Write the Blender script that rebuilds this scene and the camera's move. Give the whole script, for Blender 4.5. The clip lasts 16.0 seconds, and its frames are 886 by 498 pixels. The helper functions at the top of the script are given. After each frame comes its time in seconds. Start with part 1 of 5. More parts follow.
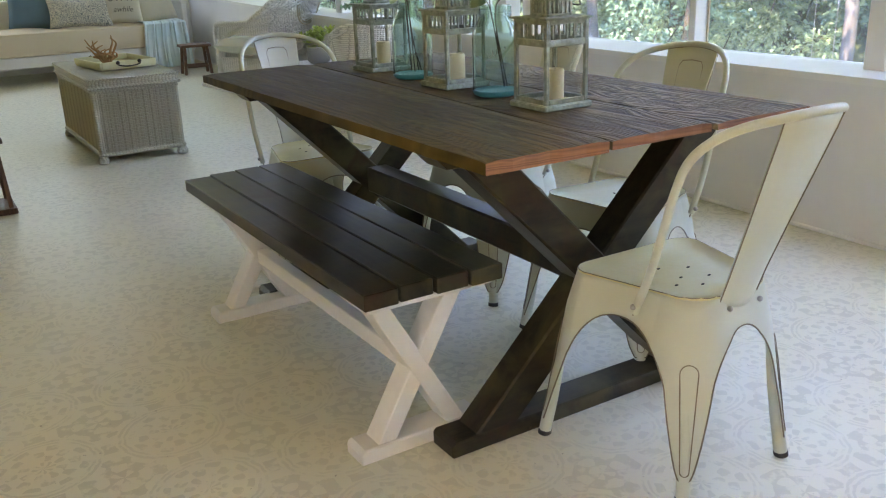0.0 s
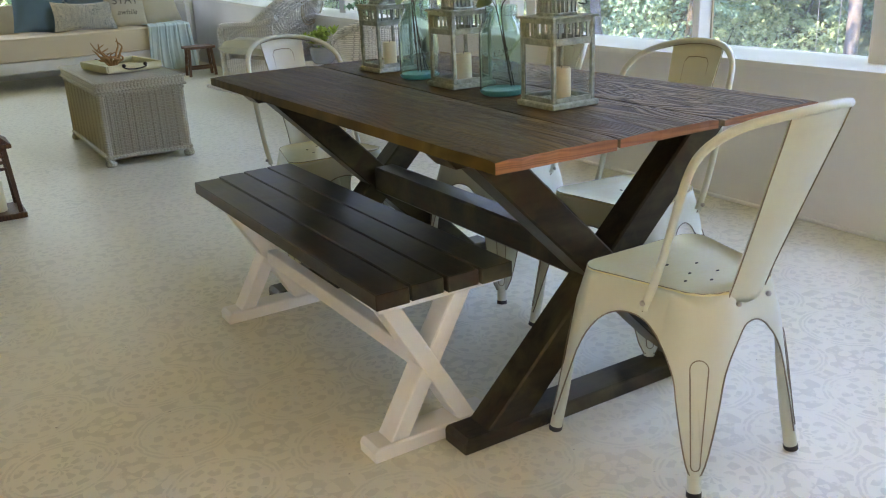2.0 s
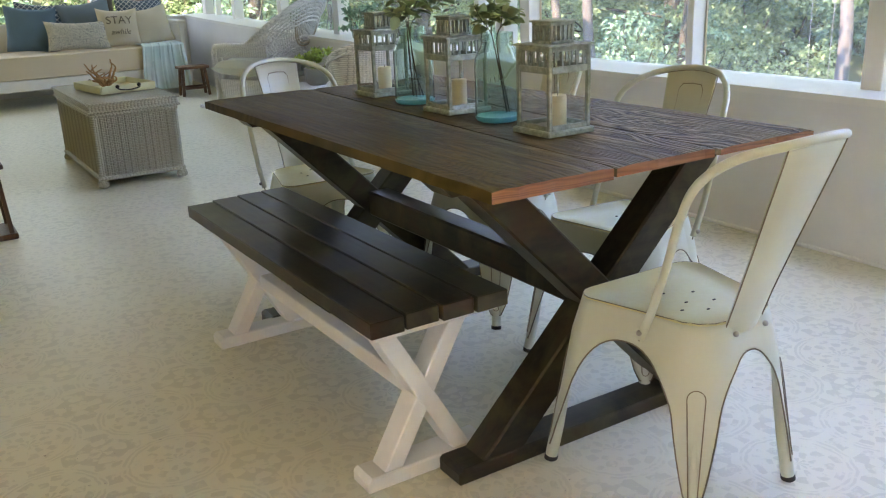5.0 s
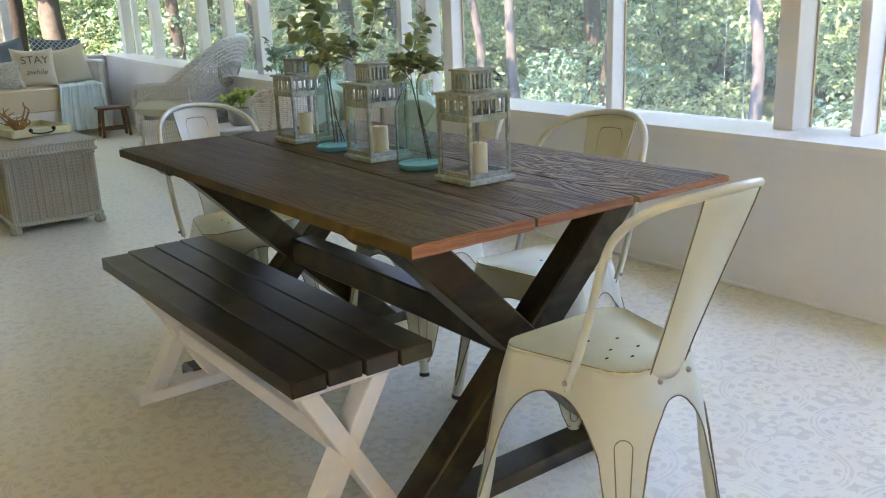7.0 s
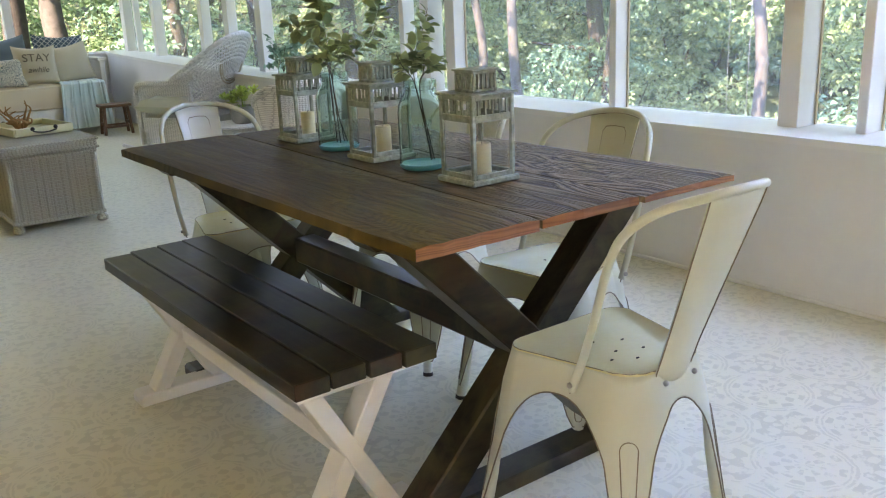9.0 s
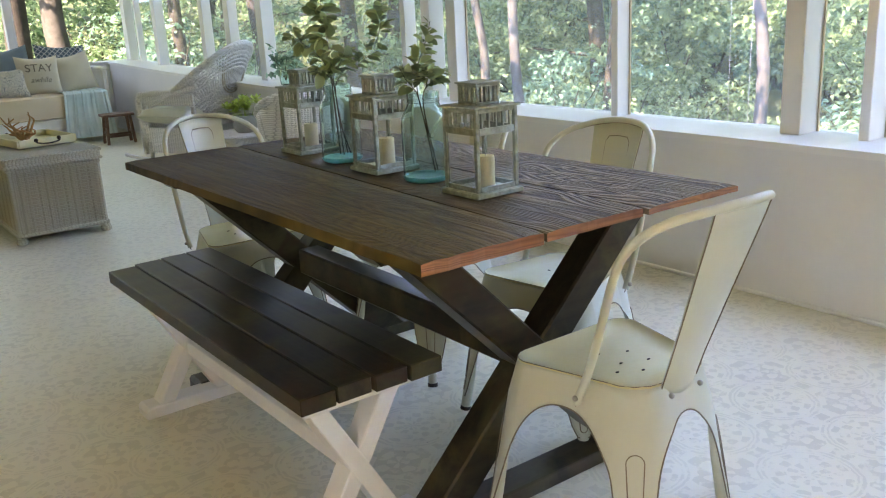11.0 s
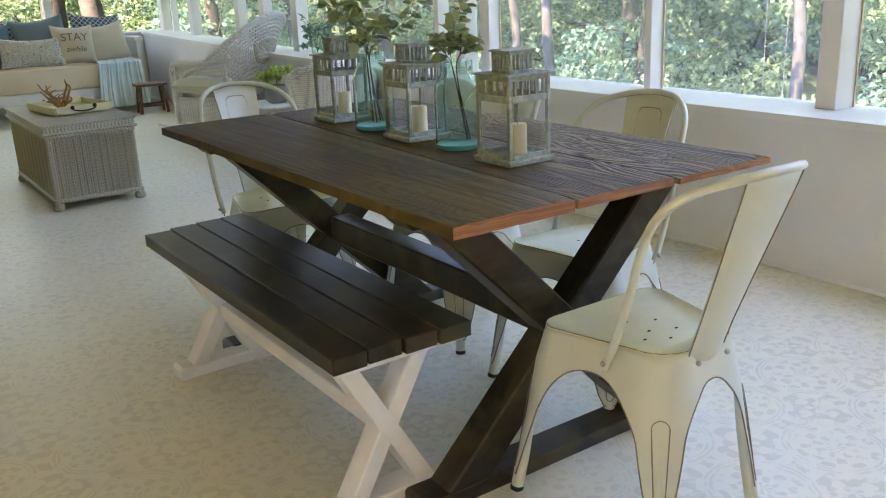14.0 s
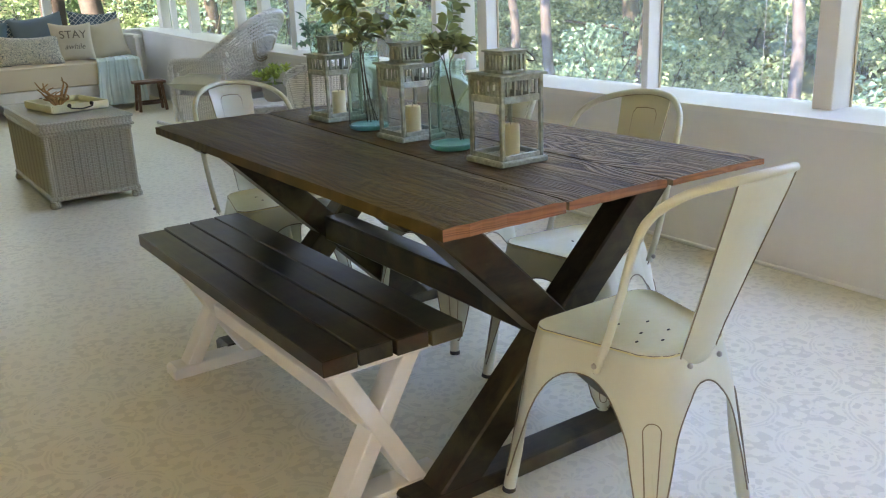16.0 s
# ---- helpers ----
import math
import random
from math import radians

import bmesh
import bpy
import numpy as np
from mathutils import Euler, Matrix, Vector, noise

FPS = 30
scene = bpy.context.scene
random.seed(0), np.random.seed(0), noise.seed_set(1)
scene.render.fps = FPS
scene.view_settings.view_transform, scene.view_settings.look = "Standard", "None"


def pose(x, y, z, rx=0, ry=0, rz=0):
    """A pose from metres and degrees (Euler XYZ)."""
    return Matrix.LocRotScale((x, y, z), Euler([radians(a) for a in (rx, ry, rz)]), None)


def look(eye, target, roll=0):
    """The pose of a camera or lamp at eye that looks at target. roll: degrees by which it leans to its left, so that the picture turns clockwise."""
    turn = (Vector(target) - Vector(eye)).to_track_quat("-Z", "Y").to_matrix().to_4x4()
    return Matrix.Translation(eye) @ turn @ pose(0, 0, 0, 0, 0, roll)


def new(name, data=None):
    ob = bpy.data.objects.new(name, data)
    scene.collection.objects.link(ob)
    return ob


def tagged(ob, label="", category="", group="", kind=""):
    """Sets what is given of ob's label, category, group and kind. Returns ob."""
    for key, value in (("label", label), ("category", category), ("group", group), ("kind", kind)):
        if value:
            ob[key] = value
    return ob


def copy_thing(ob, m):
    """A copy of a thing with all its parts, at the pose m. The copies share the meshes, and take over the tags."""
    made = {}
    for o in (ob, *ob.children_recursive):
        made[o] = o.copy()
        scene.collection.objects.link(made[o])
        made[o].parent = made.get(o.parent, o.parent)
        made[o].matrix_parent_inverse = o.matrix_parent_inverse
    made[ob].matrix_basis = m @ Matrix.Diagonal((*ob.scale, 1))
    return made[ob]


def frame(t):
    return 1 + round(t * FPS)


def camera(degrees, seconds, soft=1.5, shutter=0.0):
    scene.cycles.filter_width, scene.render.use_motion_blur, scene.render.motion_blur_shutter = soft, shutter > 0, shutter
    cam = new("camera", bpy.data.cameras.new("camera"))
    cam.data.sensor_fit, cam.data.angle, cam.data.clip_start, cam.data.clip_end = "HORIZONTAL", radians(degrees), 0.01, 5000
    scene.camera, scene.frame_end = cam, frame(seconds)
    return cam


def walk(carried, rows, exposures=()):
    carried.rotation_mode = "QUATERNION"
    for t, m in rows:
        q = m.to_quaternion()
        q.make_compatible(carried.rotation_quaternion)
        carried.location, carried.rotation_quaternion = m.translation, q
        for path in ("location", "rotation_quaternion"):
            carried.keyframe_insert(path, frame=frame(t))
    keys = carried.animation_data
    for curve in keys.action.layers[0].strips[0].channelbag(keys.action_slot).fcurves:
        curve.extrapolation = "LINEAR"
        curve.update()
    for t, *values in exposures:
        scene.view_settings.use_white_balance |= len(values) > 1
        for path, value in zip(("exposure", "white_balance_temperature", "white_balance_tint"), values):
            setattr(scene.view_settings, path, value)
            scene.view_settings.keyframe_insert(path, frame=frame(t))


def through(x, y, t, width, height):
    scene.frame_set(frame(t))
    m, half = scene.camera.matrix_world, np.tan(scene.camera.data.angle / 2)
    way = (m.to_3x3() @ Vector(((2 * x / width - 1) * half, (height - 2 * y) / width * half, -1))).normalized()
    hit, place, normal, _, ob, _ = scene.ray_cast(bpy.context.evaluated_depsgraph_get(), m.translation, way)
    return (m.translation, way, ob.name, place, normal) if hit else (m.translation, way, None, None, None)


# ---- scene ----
cam = camera(53.9, 16.0, soft=1.15)

PATH = [
    (0, (-0.878, -1.283, 1.132), (0.104, 0.334, 0.483), -2.0),
    (0.5, (-0.881, -1.279, 1.132), (0.108, 0.333, 0.48), -2.0),
    (1, (-0.886, -1.283, 1.135), (0.107, 0.327, 0.484), -2.0),
    (1.5, (-0.891, -1.287, 1.138), (0.087, 0.331, 0.487), -2.6),
    (2, (-0.896, -1.29, 1.14), (0.076, 0.332, 0.487), -2.8),
    (2.5, (-0.911, -1.291, 1.138), (0.06, 0.331, 0.485), -2.8),
    (3, (-0.91, -1.29, 1.138), (0.069, 0.334, 0.504), -2.6),
    (5.3, (-0.883, -1.27, 1.16), (0.12, 0.35, 0.551), -2.3),
    (5.5, (-0.877, -1.27, 1.163), (0.156, 0.332, 0.559), -2.4),
    (6, (-0.867, -1.261, 1.173), (0.202, 0.322, 0.579), -2.3),
    (6.5, (-0.852, -1.255, 1.181), (0.269, 0.307, 0.63), -2.2),
    (7, (-0.848, -1.248, 1.183), (0.291, 0.304, 0.638), -2.3),
    (7.5, (-0.848, -1.246, 1.182), (0.288, 0.304, 0.63), -2.3),
    (8, (-0.84, -1.244, 1.19), (0.293, 0.307, 0.636), -2.4),
    (8.5, (-0.833, -1.235, 1.194), (0.298, 0.318, 0.639), -2.5),
    (9, (-0.842, -1.235, 1.192), (0.29, 0.317, 0.638), -2.5),
    (11.5, (-0.845, -1.23, 1.212), (0.285, 0.329, 0.672), -3.0),
    (12, (-0.851, -1.232, 1.208), (0.279, 0.328, 0.669), -3.0),
    (12.5, (-0.849, -1.241, 1.207), (0.279, 0.32, 0.667), -3.0),
    (13, (-0.856, -1.246, 1.203), (0.26, 0.319, 0.649), -2.9),
    (13.5, (-0.868, -1.252, 1.2), (0.238, 0.316, 0.636), -2.8),
    (14, (-0.87, -1.25, 1.196), (0.199, 0.333, 0.603), -2.5),
    (14.5, (-0.871, -1.248, 1.197), (0.192, 0.337, 0.598), -2.4),
    (15, (-0.868, -1.239, 1.203), (0.195, 0.346, 0.606), -2.5),
    (15.5, (-0.86, -1.242, 1.196), (0.205, 0.342, 0.599), -2.5),
    (16, (-0.847, -1.253, 1.2), (0.22, 0.33, 0.602), -2.4),
]
walk(cam, [(t, look(eye, target, roll)) for t, eye, target, roll in PATH], [(0, 3.17, 7450, 19.7), (16, 3.17, 7450, 19.7)])

# ---- light ----
SUN_DIR = Vector((0.67, 0.16, -0.72)).normalized()
world = bpy.data.worlds.new("sky")
scene.world = world
world.use_nodes = True
_wn = world.node_tree.nodes
_sky = _wn.new("ShaderNodeTexSky")
_sky.sky_type = "NISHITA"
_sky.sun_disc = False
_sky.sun_elevation = math.asin(-SUN_DIR.z)
_sky.sun_rotation = math.atan2(-SUN_DIR.x, -SUN_DIR.y)
_wn["Background"].inputs["Strength"].default_value = 0.15
world.node_tree.links.new(_sky.outputs[0], _wn["Background"].inputs["Color"])
_sl = bpy.data.lights.new("sun", "SUN")
_sl.energy, _sl.angle, _sl.color = 5.0, radians(0.5), (1.0, 0.90, 0.74)
_so = new("sun", _sl)
_so.matrix_world = look((0, 0, 20), Vector((0, 0, 20)) + SUN_DIR)
tagged(_so, kind="structure")
# area lamps added at the upper east screens to boost the sky light
for _y0, _y1, _w, _z, _h in ((-2.2, 0.38, 122.0, 1.78, 0.78), (0.84, 4.6, 61.0, 1.78, 0.78), (4.7, 9.0, 30.0, 1.78, 0.78)):
    _al = bpy.data.lights.new("sky_fill_lamp", "AREA")
    _al.shape, _al.size, _al.size_y = "RECTANGLE", _h, _y1 - _y0
    _al.energy, _al.color = _w, (0.31, 0.47, 1.0)
    _ao = new("sky_fill_lamp", _al)
    _ao.matrix_world = Matrix.Translation((2.484, (_y0 + _y1) / 2, _z)) @ Euler((0, radians(-90), 0)).to_matrix().to_4x4()
    tagged(_ao, kind="structure")
# and another added at the north openings behind the daybed, to brighten that end
_al = bpy.data.lights.new("sky_fill_lamp", "AREA")
_al.shape, _al.size, _al.size_y = "RECTANGLE", 4.6, 0.55
_al.energy, _al.color = 4.0, (0.60, 0.78, 1.0)
_ao = new("sky_fill_lamp", _al)
_ao.matrix_world = Matrix.Translation((-0.9, 9.32, 1.90)) @ Euler((radians(-90), 0, 0)).to_matrix().to_4x4()
tagged(_ao, kind="structure")


# ---- materials ----
class Nodes:
    """Short hand for building a node tree."""

    def __init__(self, name):
        self.m = bpy.data.materials.new(name)
        self.m.use_nodes = True
        self.t = self.m.node_tree
        self.b = self.t.nodes["Principled BSDF"]

    def n(self, kind, **kw):
        nd = self.t.nodes.new("ShaderNode" + kind)
        for k, v in kw.items():
            if k in nd.inputs:
                nd.inputs[k].default_value = v
        return nd

    def l(self, a, b):
        self.t.links.new(a, b)

    def coord(self, scale=(1, 1, 1), which="Object"):
        c = self.n("TexCoord")
        mp = self.n("Mapping")
        mp.inputs["Scale"].default_value = scale
        self.l(c.outputs[which], mp.inputs["Vector"])
        return mp.outputs[0]

    def noise(self, vec, scale, detail=3.0, rough=0.55, dist=0.0):
        nd = self.n("TexNoise", Scale=scale, Detail=detail, Roughness=rough, Distortion=dist)
        self.l(vec, nd.inputs["Vector"])
        return nd.outputs["Fac"]

    def ramp(self, fac, stops):
        r = self.n("ValToRGB")
        e = r.color_ramp.elements
        while len(e) < len(stops):
            e.new(0.5)
        for el, (p, c) in zip(e, stops):
            el.position = p
            el.color = (*c, 1) if len(c) == 3 else c
        self.l(fac, r.inputs[0])
        return r.outputs[0]

    def math(self, op, a, b=None, c=None):
        nd = self.n("Math")
        nd.operation = op
        for i, v in enumerate((a, b, c)):
            if v is None:
                continue
            if isinstance(v, (int, float)):
                nd.inputs[i].default_value = v
            else:
                self.l(v, nd.inputs[i])
        return nd.outputs[0]

    def mix(self, fac, a, b, blend="MIX"):
        nd = self.n("Mix")
        nd.data_type = "RGBA"
        nd.blend_type = blend
        for s, v in ((nd.inputs[0], fac), (nd.inputs[6], a), (nd.inputs[7], b)):
            if isinstance(v, (int, float)):
                s.default_value = v
            elif isinstance(v, tuple):
                s.default_value = (*v, 1) if len(v) == 3 else v
            else:
                self.l(v, s)
        return nd.outputs[2]

    def bump(self, h, strength=0.2, dist=0.01):
        nd = self.n("Bump", Strength=strength, Distance=dist)
        self.l(h, nd.inputs["Height"])
        self.l(nd.outputs[0], self.b.inputs["Normal"])

    def set(self, color=None, rough=None, metal=None):
        for key, v in (("Base Color", color), ("Roughness", rough), ("Metallic", metal)):
            if v is None:
                continue
            if isinstance(v, (int, float)):
                self.b.inputs[key].default_value = v
            elif isinstance(v, tuple):
                self.b.inputs[key].default_value = (*v, 1)
            else:
                self.l(v, self.b.inputs[key])
        return self.m


def paint(name, color, dark, rough=0.5, scale=6.0, grain=60.0, bump=0.08, metal=0.0, wear=0.5):
    """Painted or plain surface: two scales of variation and a fine bump."""
    k = Nodes(name)
    v = k.coord()
    a = k.noise(v, scale, 4)
    g = k.noise(v, grain, 3)
    col = k.mix(k.ramp(a, [(0.35, (0, 0, 0)), (0.75, (wear, wear, wear))]), color, dark)
    col = k.mix(k.math("MULTIPLY", g, 0.25), col, dark)
    k.bump(k.math("ADD", g, k.math("MULTIPLY", a, 2.0)), bump, 0.004)
    r = k.math("MULTIPLY_ADD", g, 0.25, rough - 0.12)
    return k.set(col, r, metal)


def wood(name, light, dark, axis=1, rough=0.5, scale=1.0, bump=0.3, along=1.1, dist=0.8):
    """Boards with grain along an axis, cathedral figure and pores."""
    k = Nodes(name)
    sc = [14.0 * scale] * 3
    sc[axis] = along * scale
    info = k.n("ObjectInfo")
    c = k.n("TexCoord")
    off = k.n("VectorMath")
    off.operation = "MULTIPLY_ADD"
    cmb = k.n("CombineXYZ")
    for i in range(3):
        k.l(info.outputs["Random"], cmb.inputs[i])
    k.l(cmb.outputs[0], off.inputs[0])
    off.inputs[1].default_value = (7.3, 5.1, 3.7)
    k.l(c.outputs["Object"], off.inputs[2])
    mp = k.n("Mapping")
    mp.inputs["Scale"].default_value = sc
    k.l(off.outputs[0], mp.inputs["Vector"])
    v = mp.outputs[0]
    n1 = k.noise(v, 0.55, 2, 0.5, dist)
    rings = k.math("FRACT", k.math("MULTIPLY", n1, 16.0))
    rings = k.math("PINGPONG", rings, 0.5)
    fine = k.noise(v, 5.0, 5, 0.6)
    broad = k.noise(off.outputs[0], 2.2, 3)
    f = k.math("ADD", k.math("MULTIPLY", rings, 0.9), k.math("MULTIPLY", fine, 0.5))
    col = k.ramp(f, [(0.22, dark), (0.8, light)])
    mid = tuple((a + b) / 2 * 0.75 for a, b in zip(light, dark))
    col = k.mix(k.math("MULTIPLY", broad, 0.7), col, mid)
    k.bump(k.math("ADD", rings, k.math("MULTIPLY", fine, 0.6)), bump, 0.004)
    r = k.math("MULTIPLY_ADD", fine, 0.3, rough - 0.15)
    return k.set(col, r)


def make_top():
    """Old barn boards: flowing figure that bends round knots, worn smooth in places and rough-sawn in others."""
    k = Nodes("weathered_brown_barn_board")
    info = k.n("ObjectInfo")
    c = k.n("TexCoord")
    cmb = k.n("CombineXYZ")
    for i in range(3):
        k.l(info.outputs["Random"], cmb.inputs[i])
    off = k.n("VectorMath")
    off.operation = "MULTIPLY_ADD"
    k.l(cmb.outputs[0], off.inputs[0])
    off.inputs[1].default_value = (9.3, 6.1, 3.7)
    k.l(c.outputs["Object"], off.inputs[2])

    def scaled(sx, sy, src=None):
        mp = k.n("Mapping")
        mp.inputs["Scale"].default_value = (sx, sy, 1.0)
        k.l(src or off.outputs[0], mp.inputs["Vector"])
        return mp.outputs[0]

    vo = k.n("TexVoronoi", Scale=1.0)
    k.l(scaled(4.6, 1.9), vo.inputs["Vector"])
    near = k.ramp(vo.outputs["Distance"], [(0.0, (1, 1, 1)), (0.42, (0, 0, 0))])
    flow = k.noise(scaled(6.5, 0.75), 1.0, 2, 0.45, 0.5)
    field = k.math("ADD", k.math("MULTIPLY", flow, 32.0), k.math("MULTIPLY", near, 5.5))
    field = k.math("ADD", field, k.math("MULTIPLY", k.noise(scaled(30, 9), 1.0, 2), 0.55))
    rings = k.math("MULTIPLY", k.math("PINGPONG", field, 0.5), 2.0)
    pores = k.noise(scaled(240, 7), 1.0, 4, 0.6)
    streak = k.noise(scaled(46, 1.6), 1.0, 3, 0.55)
    broad = k.noise(scaled(3.2, 1.4), 1.0, 3)
    f = k.math("ADD", k.math("MULTIPLY", rings, 0.15), k.math("ADD", k.math("MULTIPLY", streak, 0.78), k.math("MULTIPLY", pores, 0.36)))
    col = k.ramp(f, [(0.36, (0.022, 0.0145, 0.004)), (0.62, (0.084, 0.058, 0.012)), (0.88, (0.168, 0.117, 0.028))])
    col = k.mix(k.ramp(broad, [(0.38, (0.6, 0.6, 0.6)), (0.64, (0, 0, 0))]), col, (0.046, 0.028, 0.008))
    heart = k.ramp(k.math("ADD", vo.outputs["Distance"], k.math("MULTIPLY", pores, 0.06)), [(0.055, (1, 1, 1)), (0.10, (0, 0, 0))])
    col = k.mix(k.math("MULTIPLY", heart, 0.85), col, (0.014, 0.008, 0.005))
    # rough-sawn, weather-raised grain towards one end of the boards
    s = k.n("SeparateXYZ")
    k.l(c.outputs["Object"], s.inputs[0])
    lie = k.math("ADD", k.math("MULTIPLY", s.outputs[0], 0.75), k.math("MULTIPLY", s.outputs[1], -0.22))
    raw = k.ramp(k.math("ADD", lie, k.math("MULTIPLY", broad, 0.5)), [(0.34, (0.04, 0.04, 0.04)), (0.66, (1, 1, 1))])
    # Paler ridges: weathered grain, with the window's sheen painted into the colour
    grey = k.math("MULTIPLY", k.math("MULTIPLY", raw, k.ramp(k.math("ADD", k.math("MULTIPLY", rings, 0.5), pores), [(0.55, (0, 0, 0)), (0.95, (1, 1, 1))])), 0.6)
    col = k.mix(grey, col, (0.37, 0.265, 0.15))
    furrow = k.ramp(k.math("ADD", rings, k.math("MULTIPLY", pores, 0.5)), [(0.30, (0.65, 0.65, 0.65)), (0.60, (0, 0, 0))])
    col = k.mix(k.math("MULTIPLY", furrow, raw), col, (0.034, 0.020, 0.008))
    h = k.math("MULTIPLY", k.math("ADD", k.math("MULTIPLY", rings, 1.6), k.math("ADD", k.math("MULTIPLY", streak, 0.8), k.math("MULTIPLY", pores, 1.3))), raw)
    k.bump(k.math("ADD", h, k.math("MULTIPLY", pores, 0.35)), 1.0, 0.005)
    k.l(k.math("MULTIPLY_ADD", raw, 0.42, 0.08), k.b.inputs["Specular IOR Level"])
    return k.set(col, k.math("ADD", k.math("MULTIPLY_ADD", pores, 0.30, 0.36), k.math("MULTIPLY", raw, 0.18)))


def stained(name, axis):
    """Dark stain brushed unevenly over softwood: blotches, rubbed spots, faint grain and specks of dust."""
    k = Nodes(name)
    info = k.n("ObjectInfo")
    c = k.n("TexCoord")
    cmb = k.n("CombineXYZ")
    for i in range(3):
        k.l(info.outputs["Random"], cmb.inputs[i])
    off = k.n("VectorMath")
    off.operation = "MULTIPLY_ADD"
    k.l(cmb.outputs[0], off.inputs[0])
    off.inputs[1].default_value = (8.1, 4.7, 6.3)
    k.l(c.outputs["Object"], off.inputs[2])
    mp = k.n("Mapping")
    sc = [38.0, 38.0, 38.0]
    sc[axis] = 2.2
    mp.inputs["Scale"].default_value = sc
    k.l(off.outputs[0], mp.inputs["Vector"])
    grain = k.noise(mp.outputs[0], 1.0, 4, 0.6, 0.4)
    blot = k.noise(off.outputs[0], 5.5, 4, 0.62, 0.5)
    red = k.noise(off.outputs[0], 9.0, 3, 0.6, 0.8)
    rub = k.noise(off.outputs[0], 26.0, 3, 0.65)
    col = k.ramp(grain, [(0.30, (0.014, 0.011, 0.007)), (0.72, (0.040, 0.031, 0.018))])
    col = k.mix(k.ramp(blot, [(0.44, (0, 0, 0)), (0.62, (0.9, 0.9, 0.9))]), col, (0.072, 0.062, 0.028))
    col = k.mix(k.ramp(red, [(0.53, (0, 0, 0)), (0.68, (0.7, 0.7, 0.7))]), col, (0.050, 0.024, 0.013))
    col = k.mix(k.ramp(rub, [(0.70, (0, 0, 0)), (0.80, (0.5, 0.5, 0.5))]), col, (0.13, 0.085, 0.055))
    k.bump(k.math("ADD", grain, k.math("MULTIPLY", blot, 0.6)), 0.14, 0.004)
    k.b.inputs["Specular IOR Level"].default_value = 0.27
    return k.set(col, k.math("MULTIPLY_ADD", blot, 0.25, 0.22))


def wicker(name, color, dark, step=0.014, bump=0.9):
    """Woven strands: a basket weave in all three directions."""
    k = Nodes(name)
    c = k.n("TexCoord")
    s = k.n("SeparateXYZ")
    k.l(c.outputs["Object"], s.inputs[0])
    f = math.pi / step
    h = k.math("ADD", s.outputs[0], s.outputs[1])
    a = k.math("SINE", k.math("MULTIPLY", h, f * 0.5))
    b = k.math("SINE", k.math("MULTIPLY", s.outputs[2], f))
    w = k.math("ABSOLUTE", k.math("MULTIPLY", a, b))
    chk = k.math("GREATER_THAN", k.math("MULTIPLY", a, b), 0.0)
    w2 = k.math("MULTIPLY_ADD", chk, 0.25, k.math("MULTIPLY", w, 0.75))
    n = k.noise(c.outputs["Object"], 7, 4)
    col = k.mix(k.ramp(w2, [(0.06, (1, 1, 1)), (0.4, (0, 0, 0))]), color, dark)
    col = k.mix(k.math("MULTIPLY", n, 0.45), col, tuple(0.8 * x for x in color))
    k.bump(w2, bump, 0.006)
    return k.set(col, 0.6)


def cloth(name, color, dark, rough=0.9, weave=500.0, scale=5.0):
    k = Nodes(name)
    v = k.coord()
    a = k.noise(v, scale, 4)
    w = k.noise(v, weave, 2)
    col = k.mix(a, color, dark)
    col = k.mix(k.math("MULTIPLY", w, 0.3), col, dark)
    k.bump(k.math("ADD", w, a), 0.25, 0.004)
    return k.set(col, rough)


